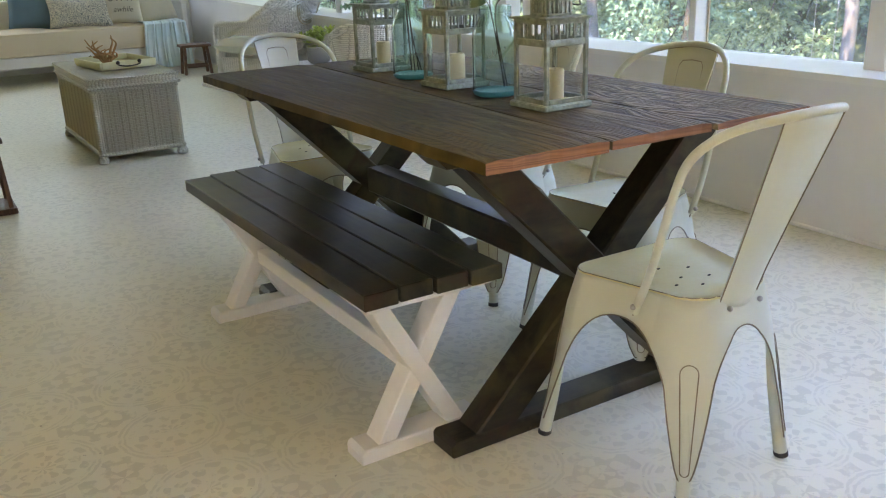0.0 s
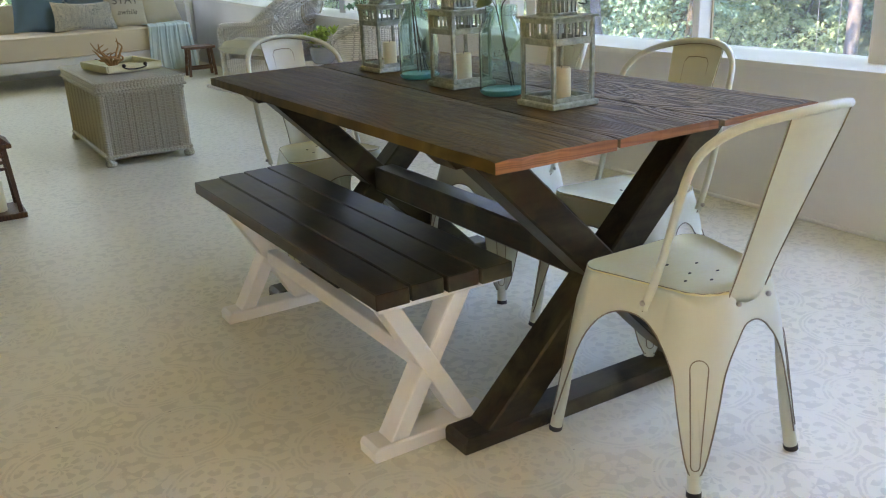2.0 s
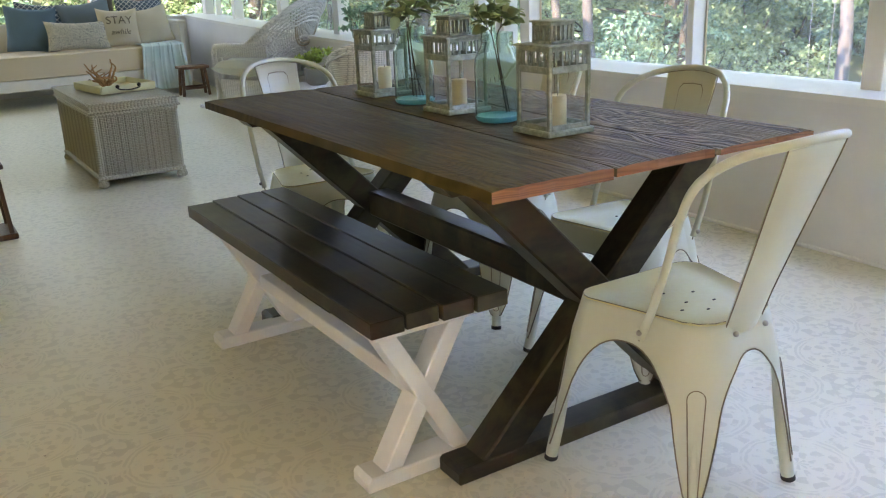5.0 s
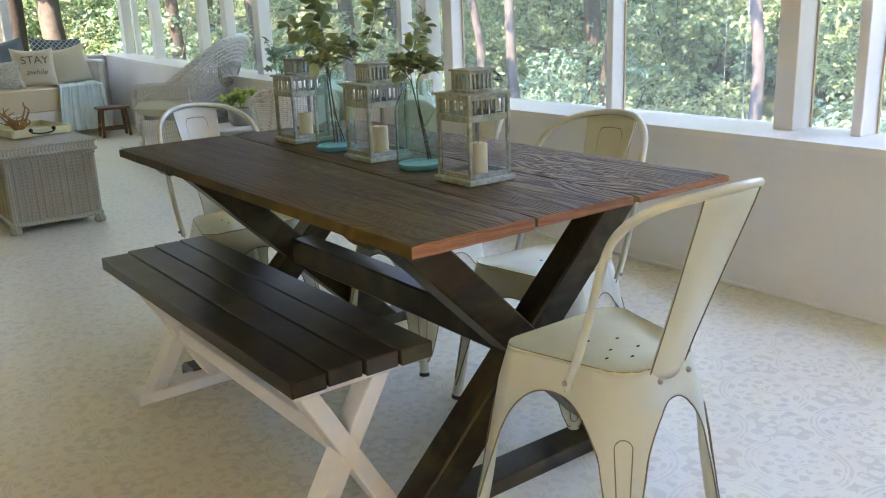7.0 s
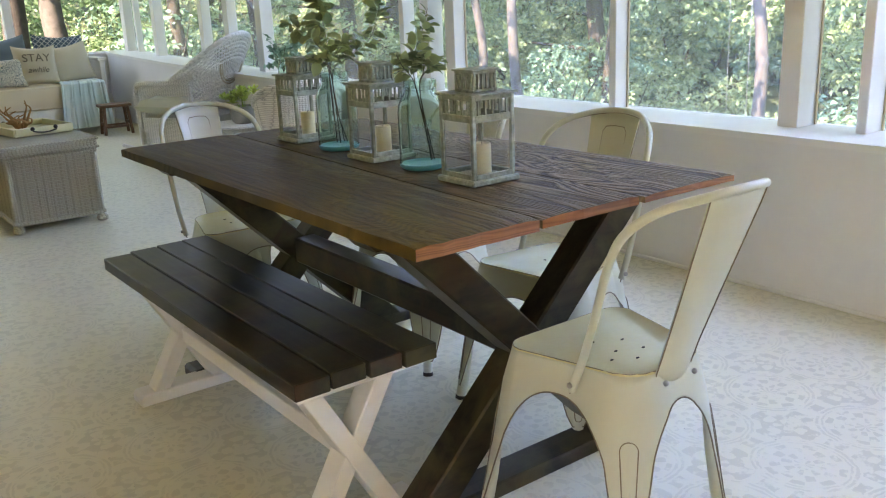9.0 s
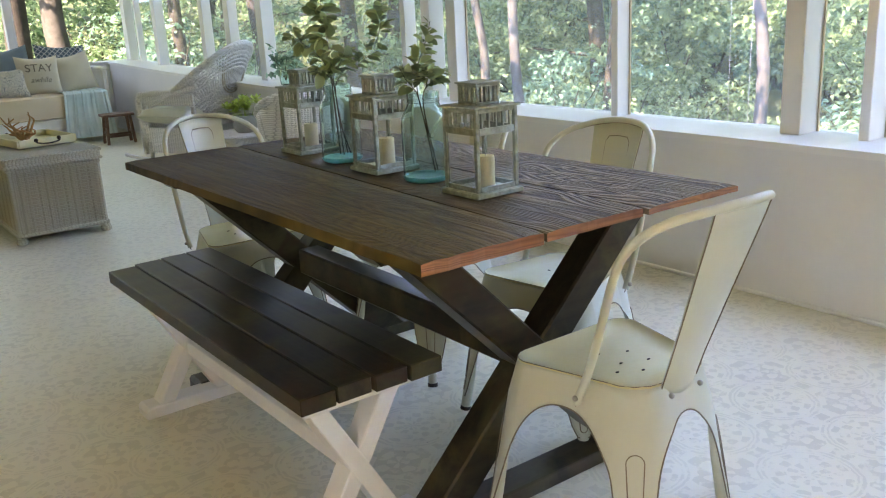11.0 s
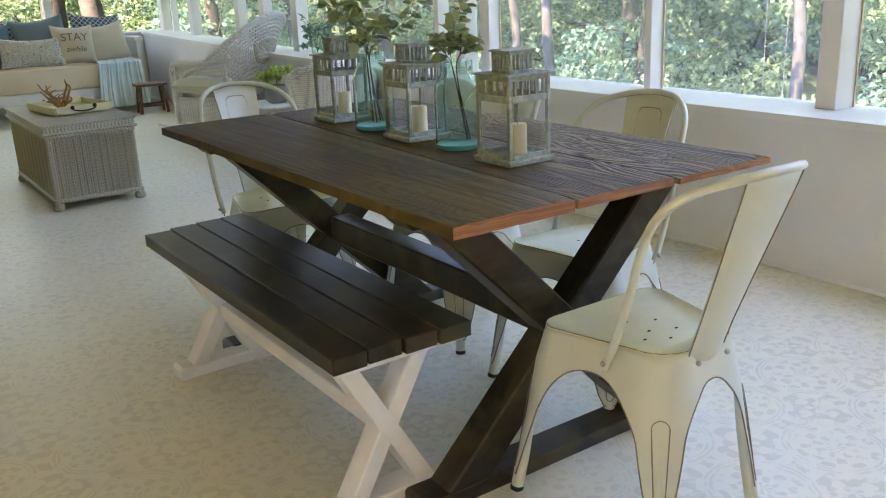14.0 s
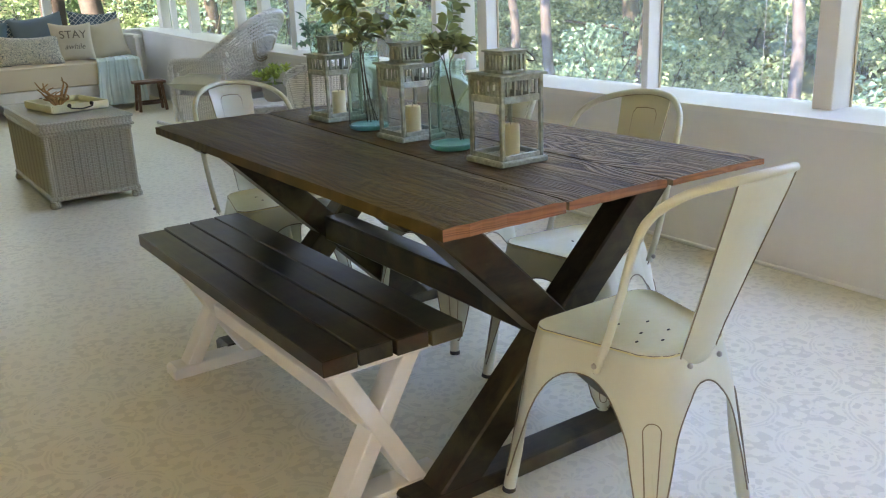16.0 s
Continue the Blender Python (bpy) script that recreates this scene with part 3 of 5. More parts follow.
NSILL = sill_z(9.25)
structure("wall_east", east_run(2.17, 2.5, None, -0.03, -4.2, 9.25), M["wall"], "low white plastered porch wall under the screens")
structure("trim_cove_east", block(2.156, 2.169, -4.19, 9.24, 0.0, 0.016, 0.004), M["trim"], "thin white cove strip along the wall")
structure("wall_north", block(-3.6, 2.5, 9.254, 9.5, 0.0, NSILL - 0.03, 0), M["wall"], "low white porch wall behind the daybed")
# Unseen south and west walls, tan to warm the bounced light
structure("wall_south", block(-3.6, 2.5, -4.35, -4.204, 0.0, 2.446, 0), M["tan"], "unseen closing wall, tan to bounce warm light")
# Opening added in the unseen west wall, so sun fills from the left
structure("wall_west_low", block(-3.75, -3.604, -4.2, -1.5, 0.0, 0.95, 0), M["tan"], "unseen tan low wall under an opening added for warm sun")
structure("wall_west_high", block(-3.75, -3.604, -4.2, -1.5, 2.15, 2.446, 0), M["tan"], "unseen tan wall over an opening added for warm sun")
structure("wall_west", block(-3.75, -3.604, -1.5, 9.5, 0.0, 2.446, 0), M["tan"], "unseen closing wall beside the porch, tan to bounce warm light")
structure("trim_sill_east", east_run(2.15, 2.53, -0.027, 0.0, -4.19, 9.24), M["trim"], "wide white painted window sill board")
structure("trim_sill_north", block(-3.55, 2.53, 9.244, 9.52, NSILL - 0.027, NSILL, 0.004), M["trim"], "white painted window sill board")
structure("trim_header_east", block(2.34, 2.50, -4.19, 9.24, 2.20, 2.447, 0.003), M["trim"], "white painted beam over the screens")
structure("trim_header_north", block(-3.55, 2.33, 9.30, 9.46, 2.20, 2.447, 0.003), M["trim"], "white painted beam over the screens")

# posts on the sill: (y of the near side, width along the wall, depth front)
for y0, w, x0 in ((-3.2, 0.09, 2.35), (-2.0, 0.04, 2.37), (-0.85, 0.04, 2.37), (0.437, 0.042, 2.36), (0.715, 0.088, 2.35), (1.715, 0.042, 2.39), (2.99, 0.09, 2.39),
                  (3.22, 0.09, 2.37), (3.52, 0.05, 2.39), (5.56, 0.11, 2.37), (6.27, 0.10, 2.39), (6.86, 0.09, 2.39), (8.13, 0.10, 2.38), (8.86, 0.06, 2.42), (9.12, 0.13, 2.38)):
    structure("window_post", block(x0, 2.48, y0, y0 + w, SILL - 0.001, 2.203, 0.003), M["trim"], "white painted timber screen post")
for x0, w in ((-3.5, 0.12), (-2.3, 0.09), (-1.1, 0.09), (0.05, 0.09), (1.17, 0.09)):
    structure("window_post", block(x0, x0 + w, 9.34, 9.44, SILL - 0.001, 2.203, 0.003), M["trim"], "white painted timber screen post")
# slim stained beads that hold the mesh beside the posts
for y0 in (0.425, 0.703, 1.703, 2.978, 0.481, 0.805, 1.759, 3.082):
    structure("trim_bead", block(2.468, 2.478, y0 + 0.003, y0 + 0.009, SILL + 0.001, 2.19, 0), M["bead"], "thin tan screen bead beside a post")
_bm = bmesh.new()
_bm.faces.new([_bm.verts.new(v) for v in ((2.488, -4.1, SILL), (2.488, 9.2, SILL), (2.488, 9.2, 2.2), (2.488, -4.1, 2.2))])
structure("window_screen_east", _bm, M["screen"], "fine grey insect screen mesh")


# ---- dining table ----
YFAR = 1.408


def dining_table():
    t = thing("dining_table", "trestle dining table, weathered brown plank top, dark X legs", "table")
    H = 0.761
    # board edges at the near and the far end: the boards taper a little
    xs = ((0.008, -0.003), (0.313, 0.392), (0.604, 0.650), (0.924, 0.912))
    ends = ((0.014, 1.688), (0.010, 1.680), (-0.002, 1.690))
    for i in range(3):
        bm = bmesh.new()
        under = H - (0.028, 0.023, 0.018)[i]
        nx, ny = 10, 60
        g = {}
        for a in range(nx + 1):
            for b in range(ny + 1):
                u, v = a / nx, b / ny
                x0 = xs[i][0] + (xs[i][1] - xs[i][0]) * v + 0.0025 * (i > 0)
                x1 = xs[i + 1][0] + (xs[i + 1][1] - xs[i + 1][0]) * v - 0.0025 * (i < 2)
                x = x0 + (x1 - x0) * u
                y = ends[i][0] + (ends[i][1] - ends[i][0]) * v
                if a in (0, nx):
                    x += 0.0022 * noise.noise(Vector((y * 7, i * 5 + a, 0)))
                if b in (0, ny):
                    y += 0.004 * noise.noise(Vector((x * 22, i, b)))
                z = H + 0.0012 * noise.noise(Vector((x * 20, y * 4, i)))
                if a in (0, nx):
                    z -= 0.003
                if b in (0, ny):
                    z -= 0.002
                g[a, b, 1] = bm.verts.new((x, y, z))
                if a in (0, nx) or b in (0, ny):
                    g[a, b, 0] = bm.verts.new((x, y, under))
        for a in range(nx):
            for b in range(ny):
                bm.faces.new((g[a, b, 1], g[a + 1, b, 1], g[a + 1, b + 1, 1], g[a, b + 1, 1]))
        ring = [(a, 0) for a in range(nx)] + [(nx, b) for b in range(ny)] + [(a, ny) for a in range(nx, 0, -1)] + [(0, b) for b in range(ny, 0, -1)]
        for k in range(len(ring)):
            p, q = ring[k], ring[(k + 1) % len(ring)]
            f = bm.faces.new((g[(*p, 0)], g[(*q, 0)], g[(*q, 1)], g[(*p, 1)]))
            if p[1] == q[1]:
                f.material_index = 1
        bm.faces.new([g[(*p, 0)] for p in ring][::-1])
        o = part("plank", bm, M["top"], t, "weathered rough-sawn brown plank with reddish sawn end")
        o.data.materials.append(M["endgrain"])
    z1 = H - 0.029
    zf = 0.042
    for y0 in (0.228, YFAR):
        y1 = y0 + 0.092
        ym = (y0 + y1) / 2
        fr = block(0.048, 0.950, y0, y1, 0.0, zf, 0.005, 2)
        clipped(fr, (0.048, 0, 0.030), Vector((-1, 0, 1)))
        clipped(fr, (0.950, 0, 0.030), Vector((1, 0, 1)))
        part("foot_rail", fr, M["espresso"], t)
        cl = block(0.030, 0.890, y0 + 0.002, y1 - 0.002, z1 - 0.038, z1, 0.006, 2)
        clipped(cl, (0.030, 0, z1 - 0.008), Vector((-1, 0, -1)))
        clipped(cl, (0.890, 0, z1 - 0.008), Vector((1, 0, -1)))
        part("cleat", cl, M["espresso"], t)
        for sx in (0, 1):
            xb, xt = (0.181, 0.838) if sx == 0 else (0.812, 0.162)
            dirv = Vector((xt - xb, 0, z1 - 0.038 - zf)).normalized()
            p = Vector((xb, ym, zf)) - dirv * 0.12
            q = Vector((xt, ym, z1 - 0.038)) + dirv * 0.12
            inset = 0.0 if sx else 0.003
            b = beam(p, q, 0.087, 0.092 - 2 * inset, 0.005)
            clipped(b, (0, 0, zf + 0.0005), (0, 0, -1))
            clipped(b, (0, 0, z1 - 0.0385), (0, 0, 1))
            part("leg", b, M["espresso"], t)
    part("stretcher", block(0.452, 0.532, 0.321, YFAR - 0.001, 0.333, 0.420, 0.006), M["espresso_y"], t)
    return t


# ---- bench ----
def bench():
    t = thing("bench", "low bench with dark stained plank seat and white X legs", "bench", "", pose(0.003, 0, 0, 0, 0, 0.5))
    xs = (-0.140, -0.050, 0.040, 0.128)
    wid = (0.0835, 0.084, 0.083, 0.086)
    y0s, y1s = (0.262, 0.266, 0.258, 0.252), (1.527, 1.548, 1.557, 1.563)
    for x, w, a, b in zip(xs, wid, y0s, y1s):
        part("plank", block(x, x + w, a, b, 0.410, 0.448, 0.0020), M["espresso_y"], t)
    for y0 in (0.324, 1.340):
        y1 = y0 + 0.080
        ym = (y0 + y1) / 2
        part("cleat", block(-0.128, 0.203, y0 - 0.045, y1 + 0.010, 0.394, 0.409, 0.003), M["chalk"], t, "white painted cleat")
        fb = block(-0.142, 0.205, y0, y1, 0.0, 0.038, 0.004)
        clipped(fb, (-0.142, 0, 0.026), Vector((-1, 0, 1)))
        clipped(fb, (0.205, 0, 0.026), Vector((1, 0, 1)))
        part("foot_rail", fb, M["chalk"], t, "white painted foot rail")
        for sx in (0, 1):
            xb, xt = (-0.068, 0.136) if sx == 0 else (0.121, -0.080)
            d = Vector((xt - xb, 0, 0.356)).normalized()
            p, q = Vector((xb, ym, 0.038)) - d * 0.06, Vector((xt, ym, 0.394)) + d * 0.06
            b = beam(p, q, 0.044, 0.070 - 0.004 * (1 - sx), 0.003)
            clipped(b, (0, 0, 0.0385), (0, 0, -1))
            clipped(b, (0, 0, 0.3935), (0, 0, 1))
            part("leg", b, M["chalk"], t, "white painted diagonal leg")
    part("stretcher", block(0.012, 0.050, 0.404, 1.339, 0.180, 0.226, 0.003), M["chalk"], t, "white painted long stretcher")
    part("rail", block(-0.095, -0.065, 0.414, 1.294, 0.385, 0.409, 0.003), M["chalk"], t, "white painted side rail")
    return t


# ---- metal cafe chairs ----
def chair_outline(n=24, grow=0.0, wf=0.365, wb=0.266, dep=0.325, rf=0.046, rb=0.085):
    """Rounded square round the seat, front towards +y: points and outward normals, corner by corner."""
    hf, hb, hd = wf / 2 + grow, wb / 2 + grow, dep / 2 + grow
    corners = ((hf, hd), (-hf, hd), (-hb, -hd), (hb, -hd))
    out = []
    for c, (cx, cy) in enumerate(corners):
        sx, sy = (1 if cx > 0 else -1), (1 if cy > 0 else -1)
        r = rf if cy > 0 else rb
        ox, oy = cx - sx * r, cy - sy * r
        a0 = (0, 90, 180, 270)[c]
        for k in range(n + 1):
            a = radians(a0 + 90 * k / n)
            out.append((Vector((ox + r * math.cos(a), oy + r * math.sin(a), 0)), Vector((math.cos(a), math.sin(a), 0)), c))
        nx_, ny_ = corners[(c + 1) % 4]
        a = radians(a0 + 90)
        p = out[-1][0]
        sx2, sy2 = (1 if nx_ > 0 else -1), (1 if ny_ > 0 else -1)
        r2 = rf if ny_ > 0 else rb
        q = Vector((nx_ - sx2 * r2, ny_ - sy2 * r2, 0)) + r2 * Vector((math.cos(a), math.sin(a), 0))
        for k in range(1, 16):
            out.append((p.lerp(q, k / 16), Vector((math.cos(a), math.sin(a), 0)), -1))
    return out


def metal_chair():
    t = thing("metal_cafe_chair", "cream enamelled metal cafe chair with worn dark edges", "chair", "chairs round the table")
    ZS, ZA = 0.438, 0.368
    line = chair_outline()
    n = len(line)
    acc = [0.0]
    for i in range(1, n + 1):
        acc.append(acc[-1] + (line[i % n][0] - line[i - 1][0]).length)
    total = acc[-1]
    mids = []
    i = 0
    while i < n:
        if line[i][2] >= 0:
            j = i
            while j + 1 < n and line[j + 1][2] == line[i][2]:
                j += 1
            mids.append((acc[i] + acc[j]) / 2)
            i = j + 1
        else:
            i += 1

    def side_pos(s):
        """Distance to the nearest corner and half the span between it and the next."""
        best = None
        for k in range(4):
            a, b = mids[k], mids[(k + 1) % 4] + (total if k == 3 else 0)
            ss = s if s >= mids[0] else s + total
            if a <= ss <= b:
                best = (min(ss - a, b - ss), (b - a) / 2, ss - a < b - ss, k)
        return best

    def hem(s):
        """Height of the sheet's lower edge: tapered legs, then a round arch."""
        d, half, _, _ = side_pos(s)
        if d < 0.006:
            return 0.050
        if d < 0.012:
            return 0.050 + (d - 0.006) / 0.006 * 0.030
        if d < 0.033:
            return 0.080 + (d - 0.012) / 0.021 * 0.160
        u = min(1.0, (d - 0.033) / (half - 0.033))
        return 0.24 + (ZA - 0.24) * (1 - (1 - u) ** 2.3) ** 0.72

    def flare(z):
        """How far the skirt stands out at a height; legs splay more."""
        f = (ZS - z) / ZS
        return 0.010 * min(1.0, f * 5) + 0.075 * f

    # skirt and legs in one pressed sheet
    bm = bmesh.new()
    rows = 14
    # more samples where the hem is steep
    fine = []
    for i in range(n):
        s0, s1 = acc[i], acc[i + 1]
        p0, p1 = line[i], line[(i + 1) % n]
        k = 3
        for j in range(k):
            u = j / k
            fine.append((s0 + (s1 - s0) * u, p0[0].lerp(p1[0], u), p0[1].lerp(p1[1], u).normalized()))
    grid = []
    hemline = []
    for s, p, nn in fine:
        d, half, _, _ = side_pos(s)
        zb = hem(s)
        col = []
        for r_ in range(rows + 1):
            v = r_ / rows
            z = ZS - 0.003 - (ZS - 0.003 - zb) * v
            w = flare(z)
            col.append(bm.verts.new(p + nn * w + Vector((0, 0, z))))
        grid.append(col)
        hemline.append(col[-1].co.copy())
    m_ = len(grid)
    for i in range(m_):
        a, b = grid[i], grid[(i + 1) % m_]
        for r_ in range(rows):
            bm.faces.new((a[r_], a[r_ + 1], b[r_ + 1], b[r_]))
    skirt = part("seat_frame", bm, M["cream"], t, "", True)
    sol = skirt.modifiers.new("sheet", "SOLIDIFY")
    sol.thickness, sol.offset = 0.0025, -1
    # worn rolled edge along the arches
    step = hemline[::2]
    part("edge_trim", tube(step, 0.0019, 5, None, True), M["worn"], t, "worn dark edge")
    # seat pan
    bm = bmesh.new()
    rim = chair_outline(8, 0.001)
    loops = []
    for k, (sc, dz) in enumerate(((0.99, -0.008), (1.0, -0.003), (0.990, 0.002), (0.97, 0.001), (0.93, -0.004), (0.6, -0.006), (0.25, -0.006))):
        loops.append([bm.verts.new(Vector((p.x * sc, p.y * sc, ZS + dz))) for p, _, _ in rim])
    for a, b in zip(loops, loops[1:]):
        for i in range(len(a)):
            bm.faces.new((a[i], a[(i + 1) % len(a)], b[(i + 1) % len(a)], b[i]))
    bm.faces.new(loops[-1])
    part("seat", bm, M["cream_seat"], t, "yellow cream enamel seat pan", True)
    ring = [Vector((p.x * 0.994, p.y * 0.994, ZS + 0.0012)) for p, _, _ in rim]
    part("seat_edge", tube(ring[::2], 0.0011, 5, None, True), M["worn"], t, "worn dark seat edge")
    # Dark discs paint the shade of drain holes; the pan isn't pierced
    for hx, hy in ((-0.024, 0.042), (0.037, 0.010), (-0.024, -0.026), (0.036, -0.052), (-0.066, -0.053), (-0.017, -0.082)):
        b = bmesh.new()
        bmesh.ops.create_cone(b, cap_ends=True, segments=12, radius1=0.0028, radius2=0.0028, depth=0.002)
        bmesh.ops.transform(b, matrix=Matrix.Translation((hx, hy, ZS - 0.0055)) @ Matrix.Diagonal((1.7, 0.9, 1, 1)), verts=b.verts[:])
        part("drain_hole_disc", b, M["hole"], t, "dark disc painted as the shade of a drain hole")
    # legs: pressed rib, sleeve and rubber foot
    for k in range(4):
        s = mids[k]
        i = min(range(m_), key=lambda q: abs(fine[q][0] - s))
        p, nn = fine[i][1], fine[i][2]
        tang = Vector((-nn.y, nn.x, 0))

        def at(z, off=0.0, sd=0.0):
            return p + nn * (flare(z) + off) + tang * sd + Vector((0, 0, z))

        rib = []
        for a in range(13):
            an = math.pi * a / 12
            rib.append(at(0.285 + 0.019 * math.sin(an), 0.002, -0.019 * math.cos(an)))
        for z in (0.25, 0.2, 0.15, 0.1):
            rib.append(at(z, 0.003, 0.019 - (0.285 - z) * 0.045))
        for a in range(9):
            an = math.pi * a / 8
            rib.append(at(0.075 - 0.010 * math.sin(an), 0.004, 0.0095 * math.cos(an)))
        for z in (0.1, 0.15, 0.2, 0.25):
            rib.append(at(z, 0.003, -0.019 + (0.285 - z) * 0.045))
        leg = part("leg", tube([at(0.30, -0.012), at(0.2, -0.012), at(0.1, -0.011), at(0.008, -0.010)], [0.006, 0.012, 0.0155, 0.0155], 12), M["cream"], t, "", True)
        part("pressed_rib", tube(rib, 0.0015, 4, None, True), M["worn"], leg, "worn dark rib outline")
        part("rubber_foot", tube([at(0.012, -0.010), at(0.0, -0.010)], 0.0165, 14), M["rubber"], leg, "black rubber foot", True)
    # back hoop and splat
    half = [(-0.187, -0.052, 0.400), (-0.190, -0.088, 0.481), (-0.191, -0.123, 0.587), (-0.191, -0.148, 0.675), (-0.188, -0.173, 0.738), (-0.174, -0.207, 0.780), (-0.140, -0.250, 0.811), (-0.080, -0.300, 0.831), (0, -0.318, 0.838)]
    full = half + [(-x, y, z) for x, y, z in half[-2::-1]]
    hoop = part("back_hoop", tube(smooth_line(full, 6), 0.0092, 10), M["cream"], t, "", True)
    part("hoop_edge", tube([Vector(q) + Vector((0, 0.004, -0.0082)) for q in smooth_line(full, 6)], 0.0016, 5), M["worn"], hoop, "worn dark underside seam")
    bm = bmesh.new()
    g = []
    prof = ((-0.170, 0.405, 0.054), (-0.176, 0.430, 0.056), (-0.193, 0.487, 0.057), (-0.229, 0.60, 0.066), (-0.261, 0.70, 0.076), (-0.290, 0.79, 0.084), (-0.301, 0.829, 0.087))
    for y, z, hw in prof:
        g.append([bm.verts.new((hw * u, y - 0.03 * (z - 0.405) + 0.012 * (u * u) + (0.0035 if abs(u) > 0.95 else 0), z)) for u in (-1, -0.97, -0.6, -0.2, 0.2, 0.6, 0.97, 1)])
    for a, b in zip(g, g[1:]):
        for i in range(7):
            bm.faces.new((a[i], a[i + 1], b[i + 1], b[i]))
    sp = part("back_splat", bm, M["cream"], t, "", True)
    so = sp.modifiers.new("sheet", "SOLIDIFY")
    so.thickness, so.offset = 0.003, 0
    for sgn in (-1, 1):
        part("splat_edge", tube([(sgn * hw, y - 0.03 * (z - 0.405) + 0.012, z) for y, z, hw in prof], 0.0016, 5), M["worn"], sp, "worn dark splat edge")
    # stamped panel outline on the front and back of the splat
    def on(zv, u):
        for (ya, za, wa), (yb, zb, wb_) in zip(prof, prof[1:]):
            if za <= zv <= zb:
                f = (zv - za) / (zb - za)
                return Vector((u, ya + (yb - ya) * f - 0.03 * (zv - 0.405), zv))
        return Vector((u, prof[-1][0], zv))
    pan = [on(0.66, -0.04), on(0.72, -0.041), on(0.775, -0.042), on(0.79, -0.032), on(0.793, 0), on(0.79, 0.032), on(0.775, 0.042), on(0.72, 0.041), on(0.66, 0.04)]
    part("stamped_panel", tube([q + Vector((0, 0.004, 0)) for q in pan], 0.0015, 4, None, True), M["worn"], sp, "stamped panel outline")
    for x, y, z in ((-0.046, -0.182, 0.416), (0.046, -0.182, 0.416), (-0.198, -0.058, 0.416), (0.198, -0.058, 0.416)):
        b = bmesh.new()
        bmesh.ops.create_uvsphere(b, u_segments=10, v_segments=6, radius=0.0065)
        bmesh.ops.transform(b, matrix=Matrix.Translation((x, y, z)), verts=b.verts[:])
        part("bolt", b, M["steel"], t, "round steel bolt", True)
    return t


# ---- lanterns, jars ----
def lantern(s=0.128, zt=0.208):
    t = thing("candle_lantern", "weathered grey wooden candle lantern with glass sides on the table", "lantern", "lanterns on the table")
    h = s / 2
    part("base", block(-h - 0.008, h + 0.008, -h - 0.008, h + 0.008, 0.0, 0.014, 0.003), M["lantern"], t)
    pw = 0.0105
    for sx in (-1, 1):
        for sy in (-1, 1):
            x, y = sx * (h - pw / 2), sy * (h - pw / 2)
            part("corner_post", block(x - pw / 2, x + pw / 2, y - pw / 2, y + pw / 2, 0.0141, zt, 0.0015), M["lantern"], t)
    zs = zt - 0.052
    for k in range(4):
        m = Matrix.Rotation(math.pi / 2 * k, 4, "Z")
        a, b = -h + pw + 0.0005, h - pw - 0.0005
        part("rail", block(a, b, -h + 0.001, -h + pw - 0.002, 0.0141, 0.026, 0.001, 1, None, m), M["lantern"], t)
        part("rail", block(a, b, -h + 0.001, -h + pw - 0.002, zs - 0.008, zs + 0.008, 0.001, 1, None, m), M["lantern"], t)
        part("rail", block(a, b, -h + 0.001, -h + pw - 0.002, zt - 0.010, zt, 0.001, 1, None, m), M["lantern"], t)
        nslat = 5
        for j in range(nslat):
            x = a + (b - a) * (j + 0.5) / nslat
            part("slat", block(x - 0.0020, x + 0.0020, -h + 0.002, -h + pw - 0.003, zs + 0.0081, zt - 0.0101, 0, 1, None, m), M["lantern"], t)
        part("pane", block(a, b, -h + 0.006, -h + 0.0078, 0.0262, zs - 0.0082, 0, 1, None, m), M["pane"], t, "clear glass pane").visible_shadow = False
    part("roof", block(-h - 0.007, h + 0.007, -h - 0.007, h + 0.007, zt + 0.0002, zt + 0.0055, 0.0015), M["lantern"], t)
    c = 0.036
    z0 = zt + 0.0057
    tur = part("turret", block(-c, c, -c, c, z0 + 0.042, z0 + 0.048, 0.0015), M["lantern"], t)
    part("turret_top", block(-c - 0.005, c + 0.005, -c - 0.005, c + 0.005, z0 + 0.0482, z0 + 0.053, 0.0015), M["lantern"], t)
    for k in range(4):
        m = Matrix.Rotation(math.pi / 2 * k, 4, "Z")
        part("turret_rail", block(-c, c - 0.008, -c, -c + 0.007, z0, z0 + 0.007, 0.001, 1, None, m), M["lantern"], tur)
        for j in range(5):
            x = -c + 0.004 + j * (2 * c - 0.008) / 5
            w = 0.003 if j else 0.0045
            part("turret_slat", block(x - 0.65 * w, x + 0.65 * w, -c + 0.0005, -c + 0.0065, z0 + 0.0072, z0 + 0.0418, 0, 1, None, m), M["lantern"], tur)
    ring = [Vector((c + 0.004 + 0.042 * math.sin(a), 0.034 * math.cos(a), z0 + 0.046 - 0.026 * math.sin(a))) for a in (math.pi * j / 14 for j in range(15))]
    part("handle", tube(ring, 0.0017, 6), M["iron"], t, "thin black wire handle", True)
    return t


def pillar_candle(m, h=0.095, r=0.023):
    t = thing("pillar_candle", "ivory wax pillar candle inside a lantern", "candle", "candles in the lanterns", m)
    part("wax", lathe([(r * 0.98, 0), (r, 0.004), (r, h - 0.004), (r * 0.93, h), (r * 0.7, h - 0.003), (r * 0.3, h - 0.006), (0.002, h - 0.007)], 24), M["wax"], t, "", True)
    part("wick", tube([(0, 0, h - 0.007), (0.001, 0, h + 0.006)], 0.001, 5), M["ink"], t, "black wick")
    return t


